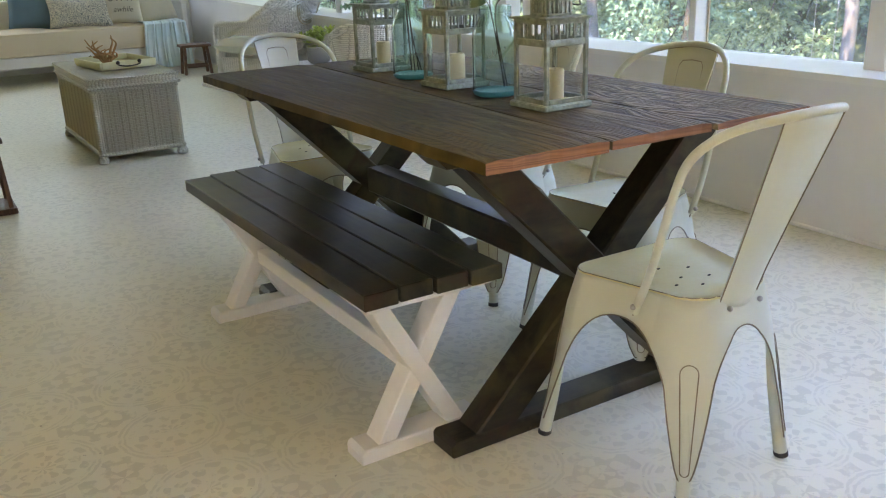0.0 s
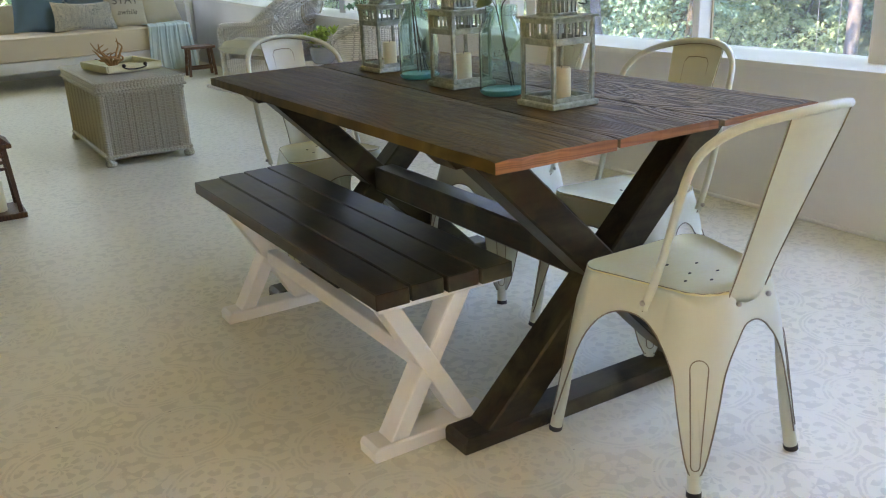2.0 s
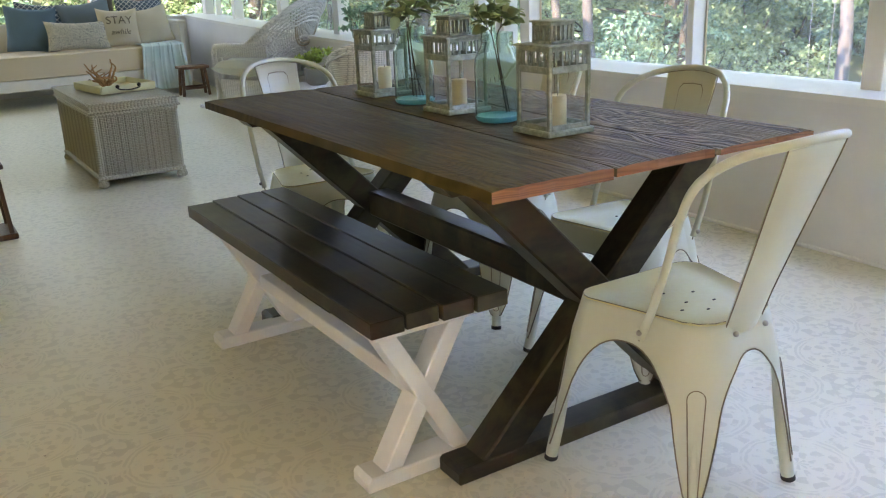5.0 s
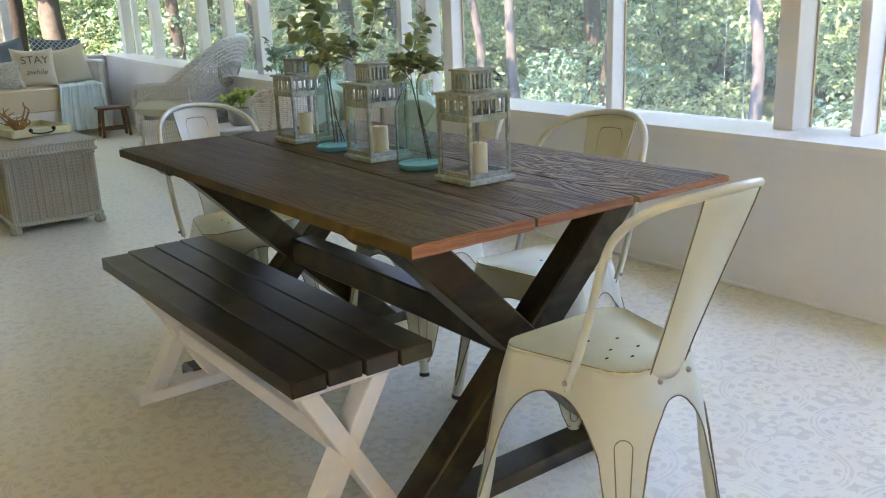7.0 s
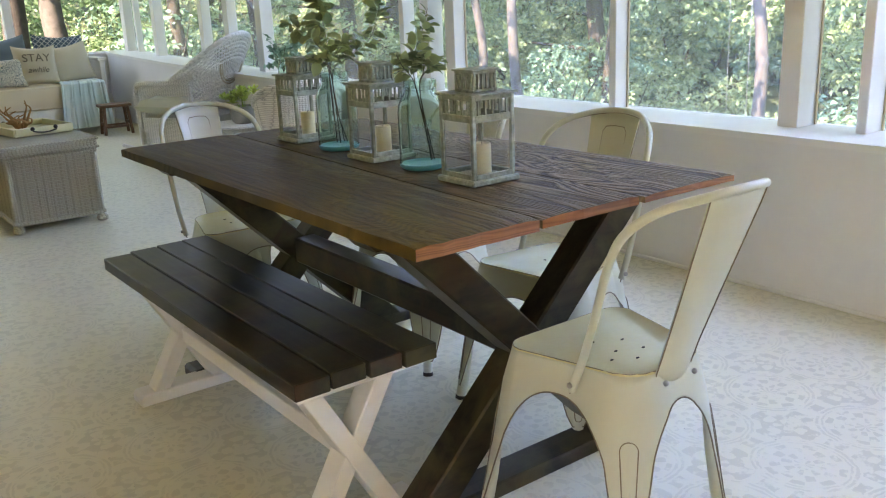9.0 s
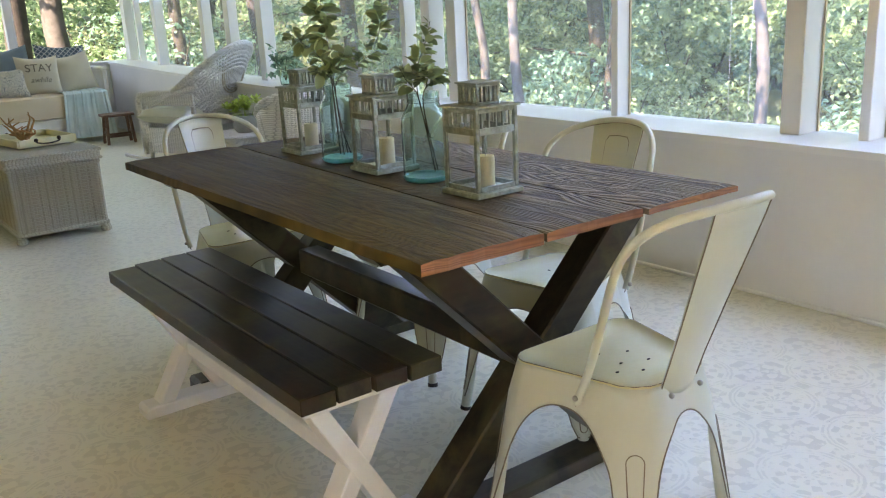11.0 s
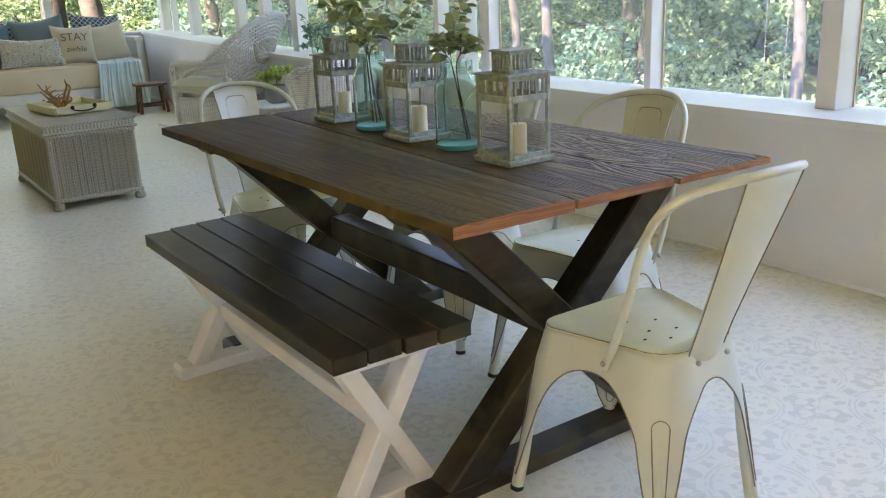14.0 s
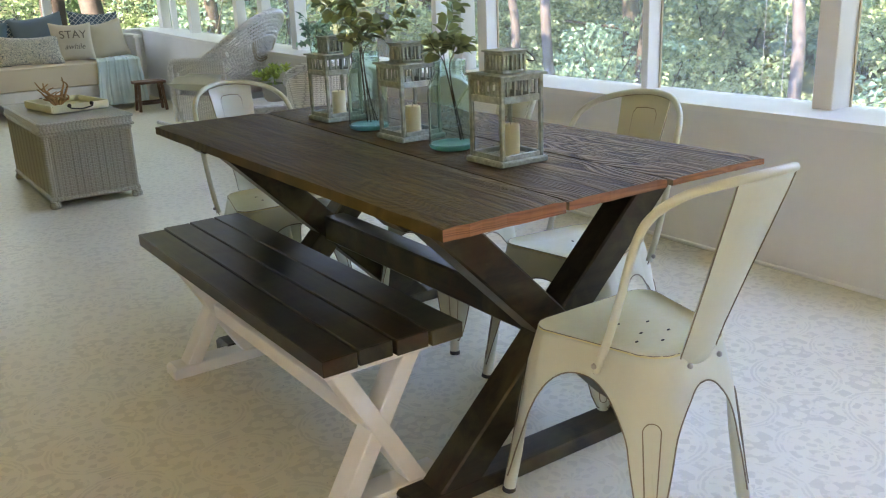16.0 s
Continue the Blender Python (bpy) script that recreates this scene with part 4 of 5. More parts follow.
def sprig(pts, rng, parent, leaves=16, size=0.07, start=0.35):
    stem = smooth_line(pts, 6)
    n = len(stem)
    leaves = int(leaves * 1.35)
    part("stem", tube(stem, [0.0017 * (1 - 0.55 * i / n) for i in range(n)], 5), M["stem"], parent, "thin brown stem")
    verts, faces = [], []
    for k in range(leaves):
        f = start + (1 - start) * (k + rng.random() * 0.6) / leaves
        i = min(n - 2, int(f * (n - 1)))
        p = stem[i]
        d = (stem[i + 1] - stem[i]).normalized()
        side = Vector((rng.gauss(0, 1), rng.gauss(0, 1), rng.gauss(0.1, 0.35)))
        side = (side - d * side.dot(d) * 0.6).normalized()
        a = (side + d * rng.uniform(0.1, 0.8) + Vector((0, 0, rng.uniform(-0.5, 0.25)))).normalized()
        nrm = Vector((rng.gauss(0, 0.6), rng.gauss(0, 0.6), 1))
        s = a.cross(nrm).normalized()
        nrm = s.cross(a)
        L = size * rng.uniform(0.38, 0.78) * (1.0 if f < 0.9 else 0.6)
        W = L * rng.uniform(0.27, 0.38)
        base = p + a * L * 0.18
        rows = ((0.0, 0.05), (0.18, 0.70), (0.42, 1.0), (0.68, 0.88), (0.88, 0.50), (1.0, 0.0))
        i0 = len(verts)
        for v, w in rows:
            c = base + a * L * v - nrm * L * 0.22 * v * v
            verts += [c - s * W * w + nrm * W * 0.3 * w, c, c + s * W * w + nrm * W * 0.3 * w]
        for r_ in range(len(rows) - 1):
            q = i0 + r_ * 3
            faces += [(q, q + 1, q + 4, q + 3), (q + 1, q + 2, q + 5, q + 4)]
        verts += [p, p + s * 0.0012, base]
        faces.append((len(verts) - 3, len(verts) - 2, len(verts) - 1))
    pydata("leaves", verts, faces, M["sprig"], parent, "olive green oval leaves", True)


def text_mesh(text, size, depth, shear=0.0):
    """Letters of the built-in font as a bmesh in the xy plane, centred in x."""
    cu = bpy.data.curves.new("text", "FONT")
    cu.body, cu.size, cu.align_x, cu.extrude, cu.shear = text, size, "CENTER", depth, shear
    tmp = bpy.data.objects.new("tmp", cu)
    scene.collection.objects.link(tmp)
    me = bpy.data.meshes.new_from_object(tmp.evaluated_get(bpy.context.evaluated_depsgraph_get()))
    bpy.data.objects.remove(tmp)
    bm = bmesh.new()
    bm.from_mesh(me)
    return bm


def mason_jar(m, twigs, seed):
    t = thing("mason_jar", "aqua glass mason jar vase with leafy green branches", "jar", "jars on the table", m)
    o = [(0.0615, 0.0158), (0.0615, 0.146), (0.0595, 0.164), (0.051, 0.184), (0.043, 0.196), (0.0415, 0.204), (0.0435, 0.206), (0.0415, 0.209), (0.0435, 0.214), (0.0415, 0.217), (0.0425, 0.226), (0.0415, 0.230)]
    inner = [(r - 0.0035, z) for r, z in o[::-1]]
    part("glass", lathe(o + inner, 40, None, True), M["jar"], t, "", True).visible_shadow = False
    part("base", lathe([(0.010, 0.0), (0.049, 0.0), (0.057, 0.004), (0.0615, 0.011), (0.0615, 0.0156), (0.055, 0.0150), (0.048, 0.0115), (0.010, 0.0145)], 40), M["jar_base"], t, "thick tinted glass base", True).visible_shadow = False
    script = []
    for d in np.linspace(-26, 26, 120):
        a = radians(-125 + d + 3.2 * math.cos(d * 0.62))
        script.append((0.0627 * math.cos(a), 0.0627 * math.sin(a), 0.118 + 0.0075 * math.sin(d * 0.62) * (1.2 - abs(d) / 40) + 0.0004 * d))
    part("embossed_mark", tube(script, 0.0010, 5), M["emboss"], t, "raised glass flourish", True)
    for word, z, size in (("PERFECT", 0.083, 0.0150), ("MASON", 0.066, 0.0150)):
        bm = text_mesh(word, size, 0.0012)
        for v in bm.verts:
            x, y, h = v.co
            a = radians(-125) + x / 0.062
            r = 0.0617 + h
            v.co = Vector((r * math.cos(a), r * math.sin(a), z + y))
        part("embossed_word", bm, M["emboss"], t, "raised glass word")
    rng = random.Random(seed)
    for pts, nl, sz, st in twigs:
        sprig(pts, rng, t, nl, sz, st)
    return t


# ---- placing the dining things ----
dining_table()
bench()
_c = metal_chair()
CHAIRS = ((0.521, 0.002, 0.3), (0.872, 0.548, 99.0), (0.85, 1.17, 93.0), (0.402, 1.74, 180.0))
_c.matrix_basis = pose(CHAIRS[0][0], CHAIRS[0][1], 0, 0, 0, CHAIRS[0][2])
for _x, _y, _a in CHAIRS[1:]:
    copy_thing(_c, pose(_x, _y, 0, 0, 0, _a))

TT = 0.7625
_l = lantern()
LANS = ((0.463, 0.395, 0), (0.475, 0.850, 0), (0.497, 1.335, 0))
_l.matrix_basis = pose(LANS[0][0], LANS[0][1], TT, 0, 0, LANS[0][2])
for _x, _y, _a in LANS[1:]:
    copy_thing(_l, pose(_x, _y, TT, 0, 0, _a))
for _x, _y, _a in LANS:
    pillar_candle(pose(_x + 0.006, _y - 0.008, TT + 0.0145), 0.076, 0.0225)
mason_jar(pose(0.463, 0.625, TT), (
    ([(0.03, 0.0, 0.02), (0.01, 0.0, 0.12), (-0.015, 0.0, 0.225), (-0.005, 0.01, 0.29), (0.03, 0.02, 0.35), (0.05, 0.02, 0.405)], 32, 0.062, 0.50),
    ([(0.035, 0.01, 0.02), (0.01, 0.01, 0.14), (-0.02, -0.005, 0.225), (-0.055, -0.01, 0.265), (-0.075, -0.01, 0.30)], 27, 0.058, 0.58),
    ([(0.03, -0.01, 0.02), (0.0, 0.0, 0.2), (0.02, -0.01, 0.255), (0.05, -0.02, 0.285)], 27, 0.062, 0.70),
    ([(0.02, -0.01, 0.02), (0.0, 0.0, 0.2), (0.0, -0.02, 0.25), (-0.01, -0.04, 0.29)], 22, 0.062, 0.70)), 5)
mason_jar(pose(0.470, 1.075, TT), (
    ([(0.03, 0.0, 0.02), (0.0, 0.0, 0.12), (-0.01, 0.0, 0.24), (-0.01, 0.02, 0.36), (-0.02, 0.03, 0.44), (0.0, 0.03, 0.52)], 55, 0.072, 0.42),
    ([(0.025, 0.01, 0.02), (0.0, 0.01, 0.22), (0.05, -0.01, 0.27), (0.12, -0.02, 0.32), (0.15, -0.03, 0.40), (0.16, -0.03, 0.47)], 43, 0.068, 0.45),
    ([(0.0, -0.01, 0.02), (-0.01, 0.0, 0.22), (-0.04, 0.0, 0.30), (-0.09, 0.01, 0.35), (-0.13, 0.01, 0.38)], 32, 0.066, 0.50),
    ([(0.0, 0.01, 0.02), (-0.01, 0.01, 0.22), (0.01, 0.0, 0.28), (0.06, 0.02, 0.33)], 27, 0.070, 0.55),
    ([(0.0, 0.01, 0.02), (-0.01, 0.01, 0.22), (-0.03, 0.0, 0.26), (-0.08, -0.02, 0.28)], 21, 0.060, 0.62)), 8)


# ---- wicker trunk and tray ----
def wicker_chest():
    t = thing("wicker_chest", "greyed wicker storage chest with lid and bun feet", "chest")
    x0, x1, y0, y1 = 0.040, 0.530, 4.05, 5.17
    body = part("body", block(x0 + 0.008, x1 - 0.008, y0 + 0.008, y1 - 0.008, 0.05, 0.433, 0.008, 2), M["wicker_grey"], t)
    for x in (x0 + 0.012, x1 - 0.012):
        for y in (y0 + 0.012, y1 - 0.012):
            part("corner_post", tube([(x, y, 0.045), (x, y, 0.436)], 0.019, 10), M["wicker_grey"], body, "", True)
            part("foot", lathe([(0.012, 0.0), (0.030, 0.006), (0.034, 0.022), (0.028, 0.040), (0.018, 0.052)], 16), M["wicker_grey"], t, "round wicker bun foot", True).matrix_basis = pose(x, y, 0)
    for a, b in (((x0, y0), (x1, y0)), ((x1, y0), (x1, y1)), ((x1, y1), (x0, y1)), ((x0, y1), (x0, y0))):
        part("bottom_rail", tube([(*a, 0.058), (*b, 0.058)], 0.014, 8), M["wicker_grey"], body, "", True)
        part("top_rail", tube([(*a, 0.424), (*b, 0.424)], 0.010, 8), M["wicker_grey"], body, "", True)
    # upright stakes of the weave
    for k in range(34):
        x = x0 + 0.035 + k * (x1 - x0 - 0.07) / 33
        part("stake", tube([(x, y0 + 0.005, 0.07), (x, y0 + 0.005, 0.416)], 0.0034, 5), M["wicker_grey"], body)
    for k in range(62):
        y = y0 + 0.04 + k * (y1 - y0 - 0.08) / 61
        part("stake", tube([(x0 + 0.005, y, 0.07), (x0 + 0.005, y, 0.416)], 0.0034, 5), M["wicker_grey"], body)
    lid = part("lid", block(x0 - 0.014, x1 + 0.014, y0 - 0.014, y1 + 0.014, 0.440, 0.500, 0.012, 3), M["wicker_grey"], t, "", True)
    for z in (0.445, 0.493):
        q = [(x0 - 0.015, y0 - 0.015, z), (x1 + 0.015, y0 - 0.015, z), (x1 + 0.015, y1 + 0.015, z), (x0 - 0.015, y1 + 0.015, z)]
        for a, b in zip(q, q[1:] + q[:1]):
            part("lid_rail", tube([a, b], 0.008, 8), M["wicker_grey"], lid, "", True)
    return t


def serving_tray(m):
    t = thing("serving_tray", "pale yellow wooden tray with black iron handles on the chest", "tray", "", m)
    w, d = 0.19, 0.26
    part("bottom", block(-w, w, -d, d, 0.0, 0.010, 0.002), M["tray"], t)
    for sx in (-1, 1):
        part("side", block(sx * w - 0.006, sx * w + 0.006, -d, d, 0.0102, 0.052, 0.002), M["tray"], t)
    for sy in (-1, 1):
        part("end", block(-w + 0.0065, w - 0.0065, sy * d - 0.006, sy * d + 0.006, 0.0102, 0.052, 0.002), M["tray"], t)
        h = part("handle", tube(smooth_line([(-0.075, sy * (d + 0.010), 0.046), (-0.07, sy * (d + 0.024), 0.028), (0, sy * (d + 0.028), 0.018), (0.07, sy * (d + 0.024), 0.028), (0.075, sy * (d + 0.010), 0.046)], 5), 0.005, 7), M["iron"], t, "black iron bail handle", True)
        for x in (-0.075, 0.075):
            b = bmesh.new()
            bmesh.ops.create_uvsphere(b, u_segments=10, v_segments=6, radius=0.014)
            bmesh.ops.transform(b, matrix=Matrix.Translation((x, sy * (d + 0.010), 0.044)), verts=b.verts[:])
            part("boss", b, M["iron"], h, "", True)
    return t


def driftwood(m):
    t = thing("coral_ornament", "tan branching driftwood coral piece lying in the tray", "ornament", "", m)
    rng = random.Random(11)
    for k in range(17):
        a = rng.uniform(0, 6.28)
        up = rng.uniform(0.03, 0.19)
        L = rng.uniform(0.05, 0.12)
        p = [Vector((0.02 * math.cos(a), 0.02 * math.sin(a), 0.02))]
        for j in range(1, 5):
            p.append(p[0] + Vector((L * math.cos(a + 0.3 * j * rng.uniform(-1, 1)) * j / 4, L * math.sin(a) * j / 4, up * j / 4 + rng.uniform(-0.008, 0.008))))
        part("branch", tube(smooth_line(p, 3), [0.012 - 0.0007 * i for i in range(13)], 7), M["coral"], t, "", True)
    return t


wicker_chest()
serving_tray(pose(0.31, 4.62, 0.505, 0, 0, 8) @ Matrix.Scale(0.90, 4))
driftwood(pose(0.27, 4.64, 0.515) @ Matrix.Scale(0.85, 4))


# ---- floor lantern ----
def floor_lantern(m):
    t = thing("floor_lantern", "dark brown slatted wooden floor lantern with white candle", "lantern", "", m)
    s = 0.115
    part("base", block(-s - 0.014, s + 0.014, -s - 0.014, s + 0.014, 0.0, 0.028, 0.004), M["dark_wood"], t)
    for sx in (-1, 1):
        for sy in (-1, 1):
            part("corner_post", beam((sx * (s - 0.010), sy * (s - 0.010), 0.0285), (sx * (s - 0.028), sy * (s - 0.028), 0.34), 0.02, 0.02, 0.002), M["dark_wood"], t)
    for k in range(4):
        mm = Matrix.Rotation(math.pi / 2 * k, 4, "Z")
        for z in (0.235, 0.265, 0.295, 0.325):
            part("slat", block(-s + 0.035, s - 0.035, -s + 0.020, -s + 0.030, z, z + 0.014, 0.001, 1, None, mm), M["dark_wood"], t)
    part("collar", block(-s - 0.005, s + 0.005, -s - 0.005, s + 0.005, 0.3405, 0.362, 0.003), M["dark_wood"], t)
    b = bmesh.new()
    bmesh.ops.create_cone(b, cap_ends=True, segments=4, radius1=(s - 0.002) * 1.41, radius2=0.05, depth=0.07)
    bmesh.ops.transform(b, matrix=Matrix.Translation((0, 0, 0.3975)) @ Matrix.Rotation(radians(45), 4, "Z"), verts=b.verts[:])
    part("roof", b, M["dark_wood"], t, "sloping dark roof")
    return t


floor_lantern(pose(-0.645, 3.36, 0.0))
pillar_candle(pose(-0.63, 3.34, 0.0285), 0.15, 0.04)


# ---- daybed ----
def daybed():
    t = thing("daybed", "white wooden daybed with a cream canvas mattress", "daybed")
    x0, x1, y0, y1 = -0.55, 1.86, 8.25, 9.12
    part("apron", block(x0, x1, y0 + 0.02, y0 + 0.06, 0.16, 0.27, 0.006), M["chalk"], t)
    part("deck", block(x0 + 0.01, x1 - 0.01, y0 + 0.062, y1 - 0.06, 0.20, 0.258, 0.004), M["chalk"], t)
    mt = part("mattress", block(x0 + 0.02, x1 - 0.045, y0, y1 - 0.07, 0.272, 0.50, 0.03, 4), M["mattress"], t, "cream canvas mattress with piped edge", True)
    for z in (0.286, 0.487):
        q = [(x0 + 0.03, y0 + 0.004, z), (x1 - 0.055, y0 + 0.004, z)]
        part("piping", tube(q, 0.006, 6), M["mattress"], mt, "", True)
    part("back", block(x0, x1 + 0.07, y1 - 0.055, y1, 0.2, 0.78, 0.006), M["chalk"], t)
    for xa in (x0 - 0.05, x1 + 0.004):
        part("arm_panel", block(xa, xa + 0.05, y0 + 0.25, y1 - 0.058, 0.2, 0.70, 0.006), M["chalk"], t)
        part("arm_cap", block(xa - 0.02, xa + 0.07, y0 + 0.22, y1 - 0.056, 0.7005, 0.735, 0.006), M["chalk"], t)
        for ya in (y0 + 0.16, y1 - 0.20):
            part("leg", block(xa + 0.002, xa + 0.048, ya, ya + 0.05, 0.0, 0.1995, 0.004), M["chalk"], t)
        part("side_rail", block(xa + 0.001, xa + 0.049, y0 + 0.062, y0 + 0.249, 0.2, 0.26, 0.004), M["chalk"], t)
    return t


daybed()


def pillow(name, label, w, h, d, mat, m, seed, puff=0.45):
    ob = part(name, cushion(w, h, d, puff, 0.02, 20, 20, seed), M[mat], None, "", True)
    ob.matrix_basis = m
    return tagged(ob, label, "pillow", "pillows on the daybed")


ZM = 0.503
pillow("throw_pillow", "navy and white trellis print square pillow on the daybed", 0.52, 0.50, 0.16, "trellis", pose(1.56, 8.90, ZM, -14, 4, 0), 1)
pillow("throw_pillow", "plain slate blue square pillow on the daybed", 0.54, 0.50, 0.17, "slate", pose(1.03, 8.80, ZM, -16, -6, 0), 2)
pillow("throw_pillow", "navy and white trellis print square pillow on the daybed", 0.52, 0.50, 0.16, "trellis", pose(0.55, 8.90, ZM, -14, 5, 0), 3)
pillow("throw_pillow", "plain washed blue square pillow on the daybed", 0.50, 0.48, 0.17, "blue", pose(0.40, 8.62, ZM, -18, 6, 0), 4)
pillow("throw_pillow", "plain oatmeal linen square pillow on the daybed", 0.43, 0.41, 0.15, "linen", pose(1.62, 8.56, ZM, -16, -8, 0), 5)
_stay = pillow("throw_pillow", "oatmeal linen pillow printed stay awhile on the daybed", 0.42, 0.41, 0.15, "linen", pose(1.24, 8.50, ZM, -16, 2, 0), 6)
pillow("lumbar_pillow", "cream and dark scroll print lumbar pillow on the daybed", 0.62, 0.31, 0.14, "paisley", pose(0.82, 8.46, ZM, -18, 2, 0), 7)


def lettering(text, size, x, z, y, parent, shear=0.0):
    bm = text_mesh(text, size, 0.0015, shear)
    bmesh.ops.transform(bm, matrix=pose(x, y, z, 90, 0, 0), verts=bm.verts[:])
    # lay the letters on the pillow's curve
    for v in bm.verts:
        u, w = v.co.x / 0.21, (v.co.z - 0.205) / 0.205
        e = max(0.0, (1 - u * u) * (1 - w * w)) ** 0.45
        v.co.y = -0.075 * (e + 0.10 * e) - 0.004 + (v.co.y - y)
    part("printed_word", bm, M["ink"], parent, "dark printed word")


lettering("STAY", 0.115, 0.0, 0.225, -0.08, _stay)
lettering("awhile", 0.078, 0.0, 0.115, -0.08, _stay, 0.3)


# throw over the daybed's end
def gauze_throw():
    bm = bmesh.new()
    nu, nv = 34, 46
    g = {}
    for i in range(nu + 1):
        for j in range(nv + 1):
            u, v = i / nu, j / nv
            x = 1.36 + 0.47 * u + 0.02 * math.sin(v * 5 + u * 3)
            s = v * 1.05
            fold = 0.014 * math.sin(u * 30 + v * 2.0) + 0.008 * math.sin(u * 57 + 1)
            if s < 0.45:
                y, z = 8.66 - s + 0.01, ZM + 0.012 + abs(fold) * 0.6
            else:
                r = s - 0.45
                y, z = 8.235 - 0.012 - abs(fold) * 0.9 - 0.02 * min(1, r * 3), ZM + 0.006 - r
            z += 0.006 * noise.noise(Vector((x * 9, s * 9, 0))) if s < 0.45 else 0
            g[i, j] = bm.verts.new((x, y, max(z, 0.06)))
    for i in range(nu):
        for j in range(nv):
            bm.faces.new((g[i, j], g[i, j + 1], g[i + 1, j + 1], g[i + 1, j]))
    ob = part("throw_blanket", bm, M["throw"], None, "", True)
    so = ob.modifiers.new("weight", "SOLIDIFY")
    so.thickness = 0.004
    return tagged(ob, "pale aqua gauze throw draped over the daybed corner", "blanket")


gauze_throw()


# ---- stool ----
def step_stool(m):
    t = thing("step_stool", "small brown wooden stool beside the daybed", "stool", "", m)
    part("seat", block(-0.19, 0.19, -0.13, 0.13, 0.275, 0.302, 0.006, 2), M["oak"], t)
    for sx in (-1, 1):
        for sy in (-1, 1):
            part("leg", beam((sx * 0.165, sy * 0.105, 0.0), (sx * 0.14, sy * 0.085, 0.2745), 0.034, 0.034, 0.004), M["oak"], t)
        part("rung", block(sx * 0.155 - 0.010, sx * 0.155 + 0.010, -0.082, 0.082, 0.10, 0.125, 0.003), M["oak"], t)
    for sy in (-1, 1):
        part("rung", block(-0.135, 0.135, sy * 0.095 - 0.010, sy * 0.095 + 0.010, 0.07, 0.095, 0.003), M["oak"], t)
    return t


step_stool(pose(1.77, 7.88, 0, 0, 0, -4) @ Matrix.Diagonal((0.80, 0.85, 1, 1)))


# ---- wicker armchair that rocks ----
def wicker_rocker(name, label, m, rockers=True):
    t = thing(name, label, "armchair", "", m)
    # local: front towards -y, seat centre at origin
    w = 0.31
    zseat = 0.36
    part("seat", block(-w + 0.03, w - 0.03, -0.28, 0.22, zseat - 0.05, zseat, 0.015, 2), M["wicker_white"], t, "", True)
    apr = part("apron", block(-w, w, -0.30, -0.27, 0.10, zseat - 0.002, 0.008, 2), M["wicker_white"], t, "woven front skirt", True)
    for sx in (-1, 1):
        bm = bmesh.new()
        tube(smooth_line([(sx * w, -0.30, 0.08), (sx * w, -0.31, 0.35), (sx * w * 1.05, -0.30, 0.56), (sx * w * 1.08, -0.20, 0.60), (sx * w * 1.05, 0.10, 0.61), (sx * w, 0.26, 0.66)], 6), 0.024, 8, bm)
        part("arm", bm, M["wicker_white"], t, "braided white wicker arm", True)
        part("side_panel", block(sx * w - 0.012, sx * w + 0.012, -0.27, 0.22, 0.500, 0.600, 0.008, 2), M["wicker_white"], t, "woven panel under the arm", True)
        part("side_skirt", block(sx * w - 0.012, sx * w + 0.012, -0.27, 0.22, 0.10, 0.315, 0.008, 2), M["wicker_white"], t, "woven side skirt", True)
        for y in (-0.255, 0.205):
            part("side_post", block(sx * w - 0.014, sx * w + 0.014, y - 0.018, y + 0.018, 0.3155, 0.4995, 0.004), M["wicker_white"], t)
        for y in (-0.25, 0.22):
            part("leg", tube([(sx * w, y, 0.05 if rockers else 0.0), (sx * w, y, 0.2)], 0.018, 8), M["wicker_white"], t, "", True)
        if rockers:
            pts = [(sx * w, -0.52 + 1.0 * k / 16, 0.020 + 0.20 * (k / 16 - 0.48) ** 2) for k in range(17)]
            part("rocker", tube(pts, 0.018, 8), M["wicker_white"], t, "curved white rocker runner", True)
    # tall flared back: an open weave of strands in a braided hoop
    out = []
    for k in range(49):
        a = math.pi * k / 48
        sa = max(0.0, math.sin(a))
        out.append(Vector((-0.38 * math.cos(a) * (0.84 + 0.16 * sa), -0.06 + 0.56 * sa ** 0.9, 0.57 + 0.41 * sa ** 1.1)))
    out = [Vector((-0.31, -0.2, 0.50))] + out + [Vector((0.31, -0.2, 0.50))]
    rim = part("back_hoop", tube(smooth_line(out, 3), 0.026, 8), M["wicker_white"], t, "braided white wicker back rim", True)
    bm = bmesh.new()
    base = Vector((0, 0.20, 0.36))
    for k in range(1, len(out) - 1):
        q = out[k]
        b = base + Vector((q.x * 0.35, 0, 0))
        tube([b, b.lerp(q, 0.5) + Vector((0, 0.03, 0)), q], 0.0055, 5, bm)
    for f in (0.12, 0.2, 0.28, 0.36, 0.44, 0.50, 0.70, 0.75, 0.80, 0.85, 0.90, 0.95):
        pts = []
        for k in range(1, len(out) - 1):
            q = out[k]
            b = base + Vector((q.x * 0.35, 0, 0))
            pts.append(b.lerp(q, f) + Vector((0, 0.03 * 4 * f * (1 - f) + 0.004 * (-1) ** k, 0)))
        tube(pts, 0.0075, 5, bm)
    part("back_weave", bm, M["wicker_white"], t, "open white woven strands", True)
    # woven centre medallion
    bm = bmesh.new()
    for r in (0.03, 0.048, 0.066, 0.084, 0.102, 0.120, 0.138):
        tube([(r * math.cos(a), 0.385 + 0.3 * r * math.sin(a), 0.74 + r * math.sin(a) * 1.15) for a in (2 * math.pi * j / 20 for j in range(20))], 0.007, 5, bm, True)
    part("medallion", bm, M["rattan"], rim, "round pale tan woven medallion", True)
